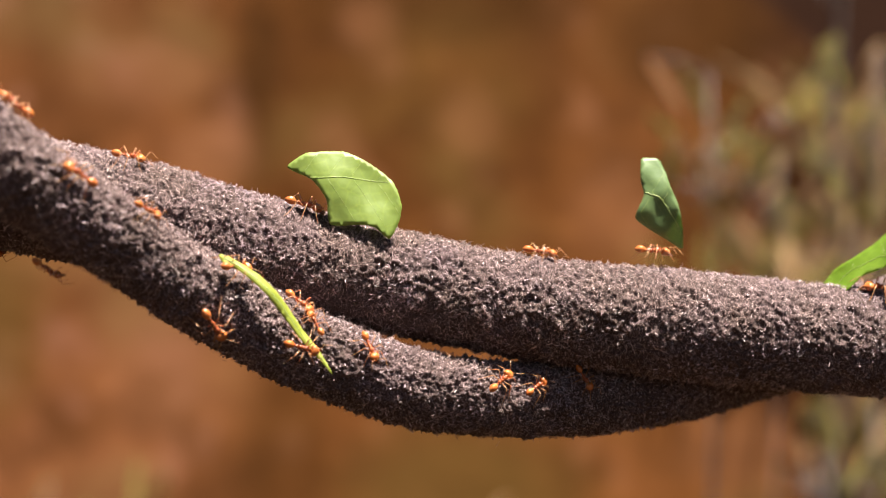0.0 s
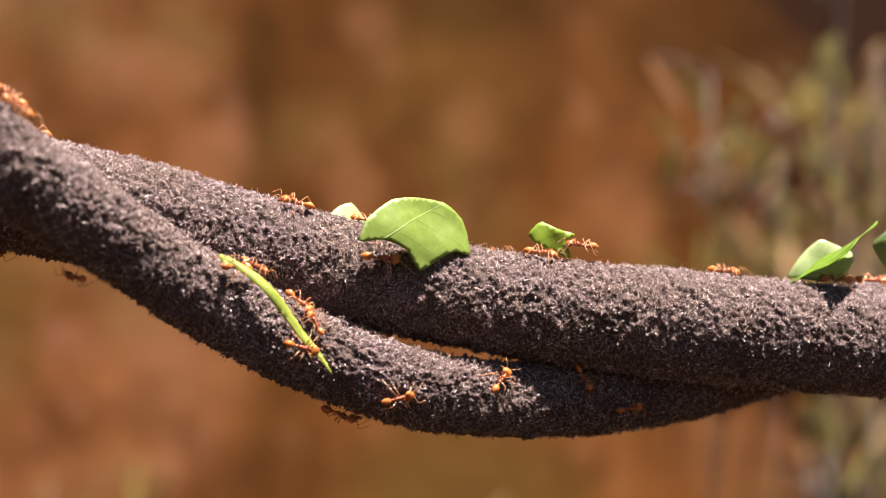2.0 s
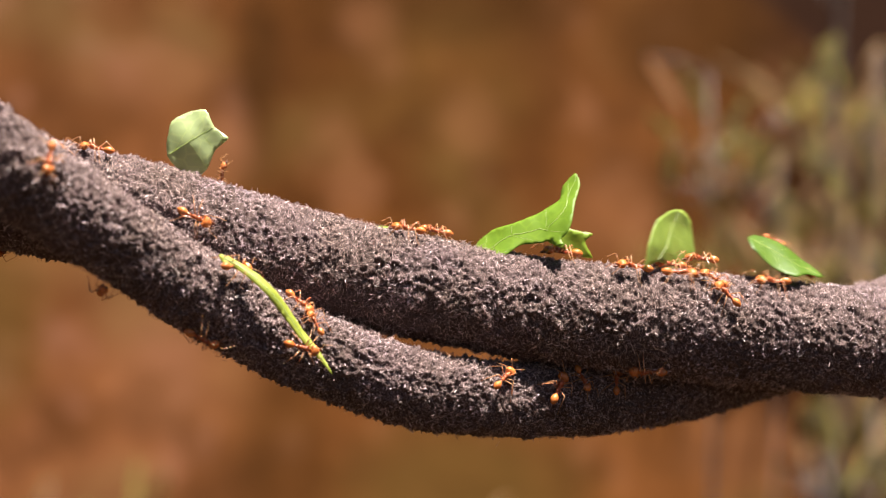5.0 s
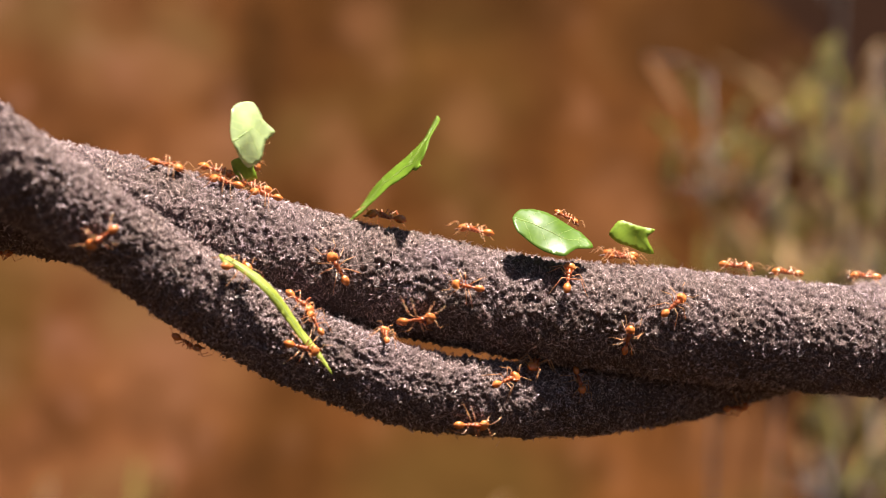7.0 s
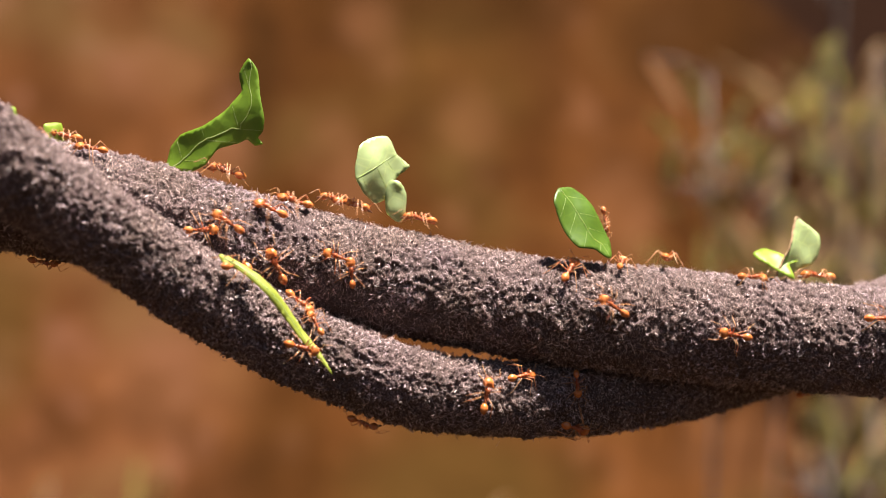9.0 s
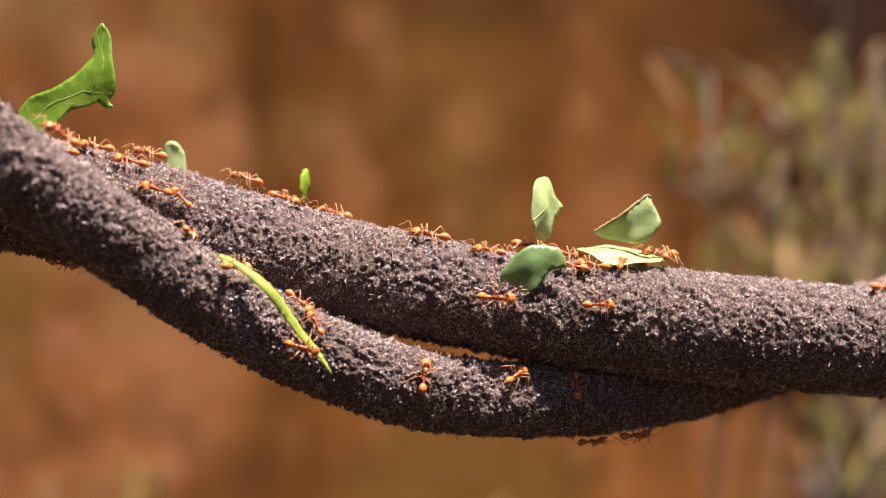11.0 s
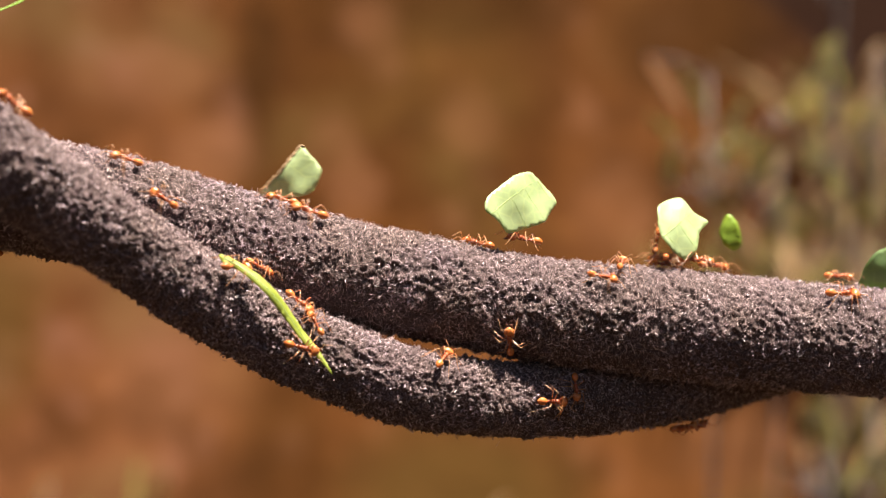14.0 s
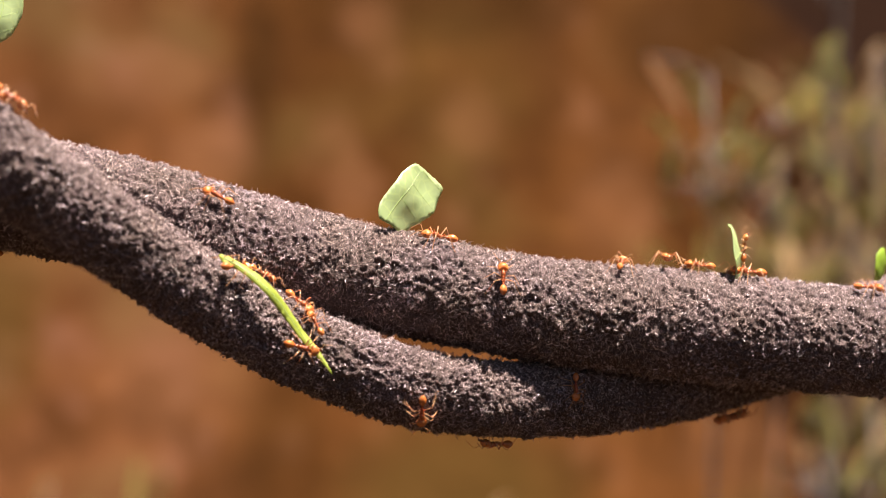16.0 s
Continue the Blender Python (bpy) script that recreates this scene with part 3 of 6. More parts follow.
# each ant's size, and where it is: seconds, vine, along it, round it, heading, extra height
TRAILS = (
    (0.95, ((0, "L", -44.8, 48, 32, 1.0), (16, "L", -44.8, 48, 32, 1.0))),
    (0.9, ((0, "L", -30.8, 32, 338, 0), (16, "L", -30.8, 32, 338, 0))),
    (0.75, ((0, "L", -26.8, 52, 137, 0), (16, "L", -26.8, 52, 137, 0))),
    (0.9, ((0, "L", -27.2, 88, 9, 1.0), (16, "L", -27.2, 88, 9, 1.0))),
    (0.75, ((0, "L", 24.8, 62, 289, 0), (4.2, "L", 24.8, 62, 289, 0), (6.5, "L", 23.6, 64, 277, 0), (9, "L", 22.8, 70, 263, 0), (14, "L", 22.4, 74, 266, 0), (16, "L", 22.4, 74, 260, 0))),
    (0.9, ((0, "L", 7.6, 64, 40, 0), (1.5, "L", 7.6, 66, 44, 0), (2.5, "L", 7.6, 60, 59, 0), (3, "L", 8.4, 52, 68, 0), (4, "L", 8.4, 58, 49, 0), (6.5, "L", 8, 62, 35, 0), (7.5, "L", 9.2, 64, 12, 0), (8, "L", 11.2, 64, 358, 0), (8.5, "L", 12.4, 70, 343, 0), (9, "L", 11.6, 56, 13, 0), (11.5, "L", 10.4, 54, 38, 0), (12.3, "L", 12, 40, 30, 0), (13, "U", 13.2, 130, 107, 0), (13.5, "U", 11.2, 128, 106, 0), (14, "U", 12, 126, 106, 0), (14.5, "U", 12, 116, 104, 0), (15, "U", 10.8, 96, 101, 0), (15.5, "U", 9.6, 82, 100, 0), (16, "U", 8.8, 64, 97, 0))),
    (0.8, ((0, "U", -39.2, 250, 155, 0), (10.7, "U", -39.2, 250, 155, 0), (11.3, "U", -39.2, 98, 155, 0), (12, "U", -39.2, 98, 155, 0), (12.7, "U", -38.4, 98, 165, 0), (13, "U", -35.6, 98, 345, 0), (13.5, "L", -42, 8, 0, 0.7), (14, "L", -39.6, 6, 0, 0.7), (16, "L", -38.8, 8, 0, 0))),
    (1.0, ((0, "L", -91.6, 2, 180, 0.1), (0.2, "L", -95.6, 6, 180, 0.1), (16, "L", -205, 6, 180, 0))),
    (1.0, ((0, "U", -26, -100, 180, 0), (0.4, "U", -26, 26, 180, 0), (0.6, "U", -32, 0, 180, 0.9), (0.8, "U", -38, 0, 180, 1), (1, "U", -47.2, 0, 180, 0.3), (1.2, "U", -56.4, 14, 180, 0), (1.4, "U", -66.4, 14, 180, 0), (2.9, "U", -92, 14, 180, 0), (16, "U", -205, 14, 180, 0))),
    (0.9, ((0, "U", -58.8, 26, 0, 0), (0.3, "U", -52, 26, 0, 0), (0.5, "U", -44.8, 26, 0, 0), (0.8, "U", -38.8, 20, 0, 0), (1.2, "U", -31.2, 26, 0, 0), (1.5, "U", -27.6, -8, 0, 0), (1.7, "U", -24.8, 6, 0, 0), (1.9, "U", -15.6, 16, 0, 0), (2.5, "U", -15.6, -100, 0, 0), (16, "U", -15.6, -100, 0, 0))),
    (0.95, ((0, "L", -78, 62, 179, 0), (0.7, "L", -78, 62, 173, 0), (0.8, "L", -78, 50, 144, 0), (1, "L", -79.2, 34, 101, 0), (1.2, "L", -80.8, 16, 70, 0), (1.5, "L", -85.2, 14, 180, 0), (1.8, "L", -89.6, 10, 180, 0), (2, "L", -93.2, 8, 180, 0.6), (16, "L", -205, 8, 180, 0))),
    (0.8, ((0, "L", -64.4, 48, 5, 0), (0.3, "L", -57.6, 34, 7, 0), (0.5, "L", -52.8, 28, 8, 0), (0.7, "L", -48, 12, 0, 0), (1, "L", -46, 12, 0, 0), (1.5, "L", -42.4, 8, 0, 0.7), (2.1, "L", -40, 6, 0, 0.6), (2.4, "U", -30, 96, 16, 0), (2.7, "U", -27.2, 94, 11, 0), (3, "U", -23.6, 98, 355, 0), (3.3, "U", -22, 114, 313, 0), (3.6, "L", -23.6, 28, 342, 0), (4, "L", -19.2, 30, 0, 0), (4.2, "L", -17.6, 34, 0, 0), (4.8, "L", -17.6, -100, 0, 0), (16, "L", -17.6, -100, 0, 0))),
    (1.0, ((0, "L", -43.6, 122, 333, 0), (0.2, "L", -41.2, 124, 345, 0), (0.5, "L", -36, 114, 5, 0), (1, "L", -30, 140, 357, 0), (1.5, "L", -24.8, 154, 0, 0), (2, "L", -16, 190, 0, 0.1), (2.5, "L", -9.6, 184, 0, 0), (3, "L", 0, 180, 0, 0), (3.5, "L", 8.4, 172, 0, 0), (4, "L", 16.4, 136, 2, 0), (4.2, "L", 17.2, 120, 44, 0), (6.3, "L", 20.8, -4, 70, 0.5), (6.5, "L", 18, -4, 70, 1.6), (7, "L", 16, 32, 221, 0), (7.5, "L", 12.8, 70, 265, 0), (8, "L", 13.2, 86, 270, 0), (8.5, "L", 16.4, 102, 311, 0), (9, "L", 23.6, 128, 343, 0), (9.4, "L", 31.2, 152, 347, 0), (16, "L", 58.4, 168, 0, 0))),
    (0.85, ((0, "L", -16.4, 58, 307, 0), (0.5, "L", -15.2, 98, 271, 0), (0.8, "L", -14.4, 104, 322, 0), (1, "L", -13.6, 106, 323, 0), (1.5, "L", -12.4, 124, 321, 0), (2, "L", -10, 108, 34, 0), (2.5, "L", -7.2, 78, 36, 0), (3, "L", -1.2, 46, 34, 0), (3.5, "L", 0, 42, 39, 0), (4, "U", 5.6, 138, 62, 0), (4.2, "U", 6.4, 130, 106, 0), (4.8, "U", 6.4, 250, 106, 0), (16, "U", 6.4, 250, 106, 0))),
    (0.8, ((0, "L", 14, 70, 30, 0), (0.3, "L", 14.4, 82, 359, 0), (0.5, "L", 15.6, 86, 347, 0), (1, "L", 22, 102, 346, 0), (1.5, "L", 27.6, 108, 357, 0), (2, "L", 34.4, 104, 2, 0), (2.5, "L", 35.6, 116, 23, 0), (3, "L", 36, 110, 126, 0), (3.5, "L", 32.4, 98, 123, 0), (4, "L", 31.2, 80, 81, 0), (6.3, "L", 32.8, 50, 60, 0), (6.5, "U", 30, 126, 96, 0), (7, "U", 31.6, 108, 85, 0), (7.5, "U", 28.8, 86, 105, 0), (8, "U", 29.6, 66, 65, 0), (8.5, "U", 30.4, 38, 77, 0), (9, "U", 30.8, 22, 70, 0), (16, "U", 30.8, 22, 70, 0))),
    (0.9, ((0, "U", 16, 10, 0, 0), (0.3, "U", 24, 0, 0, 0.3), (0.5, "U", 28.8, -2, 0, 0.3), (0.8, "U", 36, -2, 0, 0.5), (1, "U", 38.8, 0, 0, 0.7), (1.5, "U", 46.4, 0, 0, 0.7), (1.9, "U", 50.8, 18, 0, 0), (2.5, "U", 50.8, -100, 0, 0), (16, "U", 50.8, -100, 0, 0))),
    (0.9, ((0, "U", 31.2, -100, 0, 0), (0.3, "U", 31.2, 10, 0, 0), (0.7, "U", 39.6, 0, 0, 0.3), (1, "U", 47.2, 0, 0, 0.1), (1.5, "U", 60.8, 4, 0, 0.1), (2, "U", 72.8, 2, 0, 0.1), (3.4, "U", 96, 2, 0, 0), (16, "U", 205, 2, 0, 0))),
    (0.95, ((0, "U", 37.6, 0, 0, 1.8), (0.5, "U", 46.8, 0, 0, 1.3), (1, "U", 61.6, 2, 0, 1.6), (1.5, "U", 72, 2, 0, 1.1), (2, "U", 80.4, 0, 0, 0.2), (2.9, "U", 96, 0, 0, 0), (16, "U", 205, 0, 0, 0))),
    (0.95, ((0, "U", 115, 28, 180, 0), (1.4, "U", 96, 28, 183, 0), (2.3, "U", 80.4, 28, 183, 0), (2.5, "U", 75.6, 2, 180, 0.3), (2.8, "U", 72.8, 32, 192, 0), (3, "U", 67.2, 50, 189, 0), (3.5, "U", 58, 68, 186, 0), (3.8, "U", 50, 70, 176, 0), (4, "U", 45.6, 56, 160, 0), (4.2, "U", 43.6, 50, 165, 0), (6.5, "U", 11.6, 2, 180, 1.7), (6.8, "U", 6.4, 0, 180, 1.3), (7, "U", 3.2, 2, 180, 1.5), (7.3, "U", -4.4, 2, 180, 0.7), (7.5, "U", -8.8, 32, 175, 0), (8, "U", -18.4, 32, 161, 0), (8.5, "U", -26.4, 52, 166, 0), (9, "U", -33.2, 44, 166, 0), (9.2, "U", -40, 40, 176, 0), (12.3, "U", -92, 40, 180, 0), (16, "U", -136, 40, 180, 0))),
    (0.8, ((0, "U", 18, -100, 0, 0), (2.3, "U", 18, -100, 0, 0), (2.9, "U", 18, 4, 0, 0.1), (3.2, "U", 22.8, 32, 346, 0), (3.5, "U", 27.6, 46, 356, 0), (4, "U", 35.6, 48, 5, 0), (4.2, "U", 36, 48, 5, 0), (4.8, "U", 36, -100, 5, 0), (16, "U", 36, -100, 5, 0))),
    (0.95, ((0, "U", 62, -100, 180, 0), (2.8, "U", 62, -100, 180, 0), (3.4, "U", 62, 18, 180, 0), (3.6, "U", 61.2, 6, 180, 0), (4, "U", 55.2, 2, 180, 1.2), (4.2, "U", 49.2, 0, 180, 1.3), (6.3, "U", 41.6, 0, 180, 0.9), (6.5, "U", 41.6, 0, 0, 0.2), (7, "U", 53.2, 2, 0, 0.5), (7.5, "U", 52.8, 18, 0, 0), (7.8, "U", 56.4, 12, 0, 0), (8, "U", 60, 20, 0, 0), (8.3, "U", 62, 56, 328, 0), (8.5, "U", 67.6, 78, 341, 0), (8.8, "U", 74.4, 68, 4, 0), (9, "U", 78, 66, 3, 0), (9.6, "U", 93.2, 66, 2, 0), (16, "U", 116.4, 64, 0, 0))),
    (0.9, ((0, "U", 130, 0, 180, 0), (2.5, "U", 96, 0, 180, 0), (3.4, "U", 81.2, 0, 180, 0.1), (3.7, "U", 76.4, 28, 188, 0), (4, "U", 64.4, 46, 159, 0), (4.2, "U", 54.4, 48, 166, 0), (6.3, "U", 40, 66, 78, 0), (6.5, "U", 40, 70, 79, 0), (7, "U", 39.2, 72, 46, 0), (7.5, "U", 39.6, 68, 19, 0), (8, "U", 39.6, 54, 176, 0), (8.5, "U", 39.2, 22, 180, 0), (9, "U", 40, 0, 70, 0.8), (16, "U", 40, 0, 70, 0.8))),
    (0.85, ((0, "U", 138.2, 2, 180, 0), (3.1, "U", 96, 2, 180, 0), (3.9, "U", 82, 2, 180, 0.8), (4, "U", 79.2, 0, 180, 0.9), (4.2, "U", 70.4, 2, 180, 0.2), (6.3, "U", 9.2, 94, 71, 0), (6.5, "U", 7.6, 98, 67, 0), (7, "U", 2.8, 80, 181, 0), (7.5, "U", -8.4, 80, 185, 0), (8, "U", -13.2, 90, 181, 0), (8.5, "U", -16, 74, 136, 0), (9, "U", -20, 76, 173, 0), (9.2, "U", -22, 74, 173, 0), (13.3, "U", -92, 40, 180, 0), (16, "U", -124.1, 40, 180, 0))),
    (0.9, ((0, "L", -119.8, 2, 0, 0), (1.9, "L", -94, 2, 0, 0), (2.2, "L", -85.2, 34, 351, 0), (2.5, "U", -69.6, 22, 0, 0), (2.7, "U", -64.8, 34, 347, 0), (3, "U", -59.6, 54, 343, 0), (3.2, "U", -56, 64, 348, 0), (3.5, "U", -52.4, 64, 9, 0), (4, "U", -53.2, 70, 344, 0), (4.2, "U", -53.6, 70, 335, 0), (4.8, "U", -53.6, -100, 335, 0), (16, "U", -53.6, -100, 335, 0))),
    (1.0, ((0, "L", -131.8, 102, 0, 0), (3.1, "L", -89.6, 102, 9, 0), (3.3, "L", -85.2, 100, 14, 0), (3.5, "L", -75.6, 92, 13, 0), (3.7, "L", -70.4, 100, 349, 0), (4, "L", -58.4, 118, 347, 0), (4.2, "L", -52.4, 124, 355, 0), (4.8, "L", -52.4, 250, 355, 0), (16, "L", -52.4, 250, 355, 0))),
    (0.9, ((0, "U", 10, -100, 180, 0), (1.7, "U", 10, -100, 180, 0), (2.3, "U", 10, 20, 180, 0), (2.5, "U", 9.2, 2, 180, 0.5), (2.7, "U", -1.6, 2, 180, 0), (2.9, "U", -7.2, 2, 180, 0.6), (3, "U", -10.4, 2, 180, 0.7), (3.3, "U", -18.4, 2, 180, 0.5), (3.5, "U", -25.2, 2, 180, 0.7), (3.8, "U", -37.6, 0, 180, 0.4), (4, "U", -46, -2, 180, 0.4), (4.2, "U", -51.2, 26, 180, 0), (6.6, "U", -92, 26, 180, 0), (16, "U", -203.9, 26, 180, 0))),
    (0.85, ((0, "L", -71.6, 192, 0, 1.8), (3.6, "L", -64.4, 174, 180, 0), (4, "L", -68, 180, 180, 0), (4.2, "L", -69.6, 192, 180, 0.8), (6.3, "L", -50.4, 166, 0, 0), (6.5, "L", -47.2, 172, 0, 0), (7, "L", -44.4, 184, 0, 0), (7.5, "L", -40.8, 182, 0, 0), (8, "L", -31.6, 180, 0, 0), (8.5, "L", -21.6, 178, 0, 0), (9, "L", -12, 178, 0, 0), (11.5, "L", 39.6, 160, 0, 0), (12, "L", 45.6, 168, 0, 0), (12.5, "L", 50, 172, 0, 0), (13.5, "L", 48, 160, 180, 0), (14, "L", 48, 156, 0, 0), (14.5, "L", 51.2, 154, 0, 0), (16, "L", 58.4, 158, 0, 0))),
    (1.0, ((0, "U", -28, 22, 0, 0), (0.5, "U", -26, 44, 316, 0), (1, "U", -22, 70, 318, 0), (1.5, "U", -18.8, 74, 337, 0), (2, "U", -12.4, 68, 6, 0), (2.5, "U", -4.4, 58, 16, 0), (3, "U", 8.4, 18, 0, 0), (3.5, "U", 16.4, 2, 0, 0.4), (4, "U", 20.4, -12, 0, 0.1), (4.2, "U", 20.4, 20, 0, 0), (4.6, "U", 25.2, 34, 6, 0), (6.1, "U", 84, 30, 3, 0), (16, "U", 118.8, 30, 0, 0))),
    (1.0, ((0, "U", 143.6, 28, 180, 0), (3.5, "U", 96, 28, 183, 0), (4.3, "U", 82, 28, 183, 0), (6, "U", 25.2, 34, 186, 0), (6.3, "U", 20.4, 52, 83, 0), (7, "U", 20.4, 52, 83, 0), (8.8, "U", 20.4, 52, 83, 0), (9, "U", 20.8, 42, 66, 0), (9.2, "U", 23.2, 30, 23, 0), (9.6, "U", 28.4, 26, 0, 0), (11.2, "U", 89.2, 24, 0, 0), (16, "U", 146.3, 24, 0, 0))),
    (0.7, ((0, "F", 128.8, -3.1, -25, 21.8), (4.3, "F", 89.6, -0.4, -25, 21.8), (6, "F", 22, 4.2, -25, 6.9), (6.3, "F", 17.7, 5.4, -28, 5.3), (6.5, "F", 18.4, 5.3, -28, 5.4), (7, "F", 22.4, 5.7, -28, 6), (7.4, "F", 25.1, 7, -35, 7.4), (8, "F", 27.4, 4.7, -45, 10.6), (8.7, "F", 28.6, 4.2, -60, 10.8), (9, "F", 29.5, 5.2, -80, 9.9), (9.2, "F", 30, 5.8, -75, 10.1), (9.6, "F", 33.5, 6.3, -75, 10.6), (11.2, "F", 95.7, 1.7, -75, 20.8), (16, "F", 117.9, 1.7, -75, 20.8))),
    (0.75, ((0, "F", -9.8, -2, 80, 15.8), (2, "F", -15, 2.2, 80, 15.4), (4.2, "F", -35.4, 9.4, 80, 10.5), (6.3, "F", -47.5, 20, 80, 7), (7.5, "F", -22.7, 14.3, 80, 5.8), (9, "F", -10.6, 12.8, 80, 6.7), (11.3, "F", 21.7, 5.2, 80, 10.9), (13, "F", 27.6, 2.7, 80, 11.6), (14.5, "F", 45.1, 1.1, 80, 14.4), (15.1, "F", 51.2, 0.1, 75, 15.5), (15.3, "F", 54.8, 0.9, 75, 11.3), (15.5, "F", 54.9, 1.7, 78, 10.3), (16, "F", 55, 0.4, 84, 11.3))),
    (0.9, ((0, "U", -17.2, -100, 12, 0), (0.3, "U", -17.2, 28, 12, 0), (0.7, "U", -12, 26, 0, 0), (1, "U", -3.6, 16, 0, 0), (1.5, "U", 8.4, 26, 0, 0), (2, "U", 16, 16, 0, 0), (4, "U", 16, 16, 0, 0), (4.2, "U", 12.8, 20, 180, 0), (4.8, "U", 12.8, -100, 180, 0), (16, "U", 12.8, -100, 180, 0))),
    (0.9, ((0, "U", 26.8, -100, 180, 0), (0.7, "U", 26.8, -100, 180, 0), (1.3, "U", 26.8, 16, 180, 0), (1.6, "U", 20.8, 4, 180, 0.1), (2, "U", 23.6, 2, 180, 1.8), (2.5, "U", 23.2, 0, 180, 1.8), (3, "U", 22, 2, 180, 1.8), (3.3, "U", 22, 0, 180, 1), (4, "U", 14.8, 0, 180, 0.7), (4.2, "U", 10, -2, 180, 0), (10.2, "U", -92, -2, 180, 0), (16, "U", -161, -2, 180, 0))),
    (0.9, ((0, "U", -26, -100, 180, 0), (1, "U", -26, -100, 180, 0), (1.6, "U", -26, 18, 180, 0), (2, "U", -29.6, 22, 180, 0), (2.3, "U", -26.4, 14, 0, 0), (2.5, "U", -22.8, 20, 0, 0), (2.8, "U", -16, 24, 0, 0), (3, "U", -9.2, 34, 1, 0), (3.2, "U", -4, 34, 1, 0), (3.5, "U", 5.2, -2, 0, 0.2), (4, "U", 10.4, 2, 0, 0.3), (4.2, "U", 5.2, 20, 180, 0), (9.9, "U", -92, 20, 180, 0), (16, "U", -164.6, 20, 180, 0))),
    (1.0, ((0, "U", -142.3, 32, 0, 0), (3.7, "U", -92, 32, 349, 0), (4, "U", -87.2, 32, 349, 0), (6.3, "U", -54.4, 50, 42, 0), (6.5, "U", -52.4, 42, 37, 0), (7, "U", -44.8, 0, 0, 0.7), (7.5, "U", -33.6, -2, 0, 0.3), (8, "U", -28.4, 2, 0, 0.4), (8.5, "U", -27.6, 2, 0, 0.9), (9, "U", -19.2, 2, 0, 1.5), (9.2, "U", -14.4, 0, 0, 0.1), (11.3, "U", 19.2, 0, 0, 0.7), (12, "U", 20.8, 2, 0, 0.2), (12.6, "U", 24, 4, 0, 0.2), (13, "U", 27.2, 6, 0, 0.1), (13.5, "U", 32, 2, 0, 0.5), (14, "U", 45.6, 2, 0, 0.8), (14.5, "U", 49.6, 0, 0, 0.2), (15, "U", 56, 2, 0, 0.1), (15.3, "U", 58, 2, 0, 1), (15.5, "U", 60.8, 2, 180, 1.6), (16, "U", 54.4, 14, 180, 0))),
    (0.85, ((0, "U", -19.2, -100, 180, 0), (5.4, "U", -19.2, -100, 180, 0), (6, "U", -19.2, 16, 180, 0), (6.3, "U", -22.8, 2, 180, 0.7), (6.5, "U", -26, 8, 180, 0.1), (7, "U", -34.8, 24, 180, 0), (7.5, "U", -38.4, 16, 180, 0), (8, "U", -54.4, -2, 180, 0.1), (8.5, "U", -63.6, 28, 176, 0), (9, "U", -65.6, 28, 181, 0), (9.2, "U", -68, 26, 180, 0), (10.6, "U", -92, 26, 180, 0), (16, "U", -156.3, 26, 180, 0))),
    (1.05, ((0, "U", 80, 24, 180, 0), (0.5, "U", 76.4, 28, 174, 0), (1, "U", 72.4, 6, 180, 0), (2, "U", 72.4, 6, 180, 0), (2.5, "U", 62, 26, 180, 0), (3, "U", 58.4, 2, 180, 0.3), (3.5, "U", 48, 0, 180, 0.5), (4, "U", 35.6, 2, 180, 1.2), (4.2, "U", 33.2, 2, 180, 0.3), (6.3, "U", -0.8, 4, 180, 0.3), (6.5, "U", -3.6, 0, 180, 0.6), (7, "U", -12.8, 0, 180, 0.7), (7.5, "U", -22.8, 2, 180, 0.1), (8, "U", -32, 18, 180, 0), (8.5, "U", -31.6, 0, 180, 0.5), (9, "U", -43.6, -2, 180, 1.1), (9.2, "U", -45.2, 0, 180, 1.3), (11.3, "L", -87.6, 10, 180, 0), (11.5, "L", -91.6, 8, 180, 1.6), (12, "L", -95.2, 6, 180, 1.1), (12.4, "L", -102.4, 6, 180, 0), (16, "L", -118, 4, 180, 0))),
    (0.9, ((0, "U", -158.6, 30, 0, 0), (4.9, "U", -92, 30, 355, 0), (6.1, "U", -72.4, 30, 355, 0), (6.3, "U", -66, 36, 12, 0), (6.5, "U", -61.6, 28, 19, 0), (6.8, "U", -56, 28, 3, 0), (7, "U", -52.4, 24, 0, 0), (7.5, "U", -36.8, 26, 0, 0), (8, "U", -24.4, 22, 0, 0), (8.5, "U", -17.2, 2, 180, 0.3), (9, "U", -22.8, 2, 180, 1.7), (9.2, "U", -26.4, 2, 180, 0.5), (13.1, "U", -92, 2, 180, 0), (16, "U", -126.5, 2, 180, 0))),
    (0.9, ((0, "L", -153.2, 68, 0, 0), (4.5, "L", -92, 68, 284, 0), (6, "L", -66.8, 68, 284, 0), (6.3, "L", -66, 80, 285, 0), (6.5, "L", -67.2, 84, 282, 0), (7, "L", -70, 112, 249, 0), (7.3, "L", -68.8, 100, 164, 0), (7.5, "L", -68, 90, 173, 0), (8, "U", -49.6, 84, 16, 0), (8.5, "U", -44.8, 84, 17, 0), (9, "U", -42.8, 84, 17, 0), (9.2, "U", -46, 74, 168, 0), (11.9, "U", -92, 40, 180, 0), (16, "U", -140.8, 40, 180, 0))),
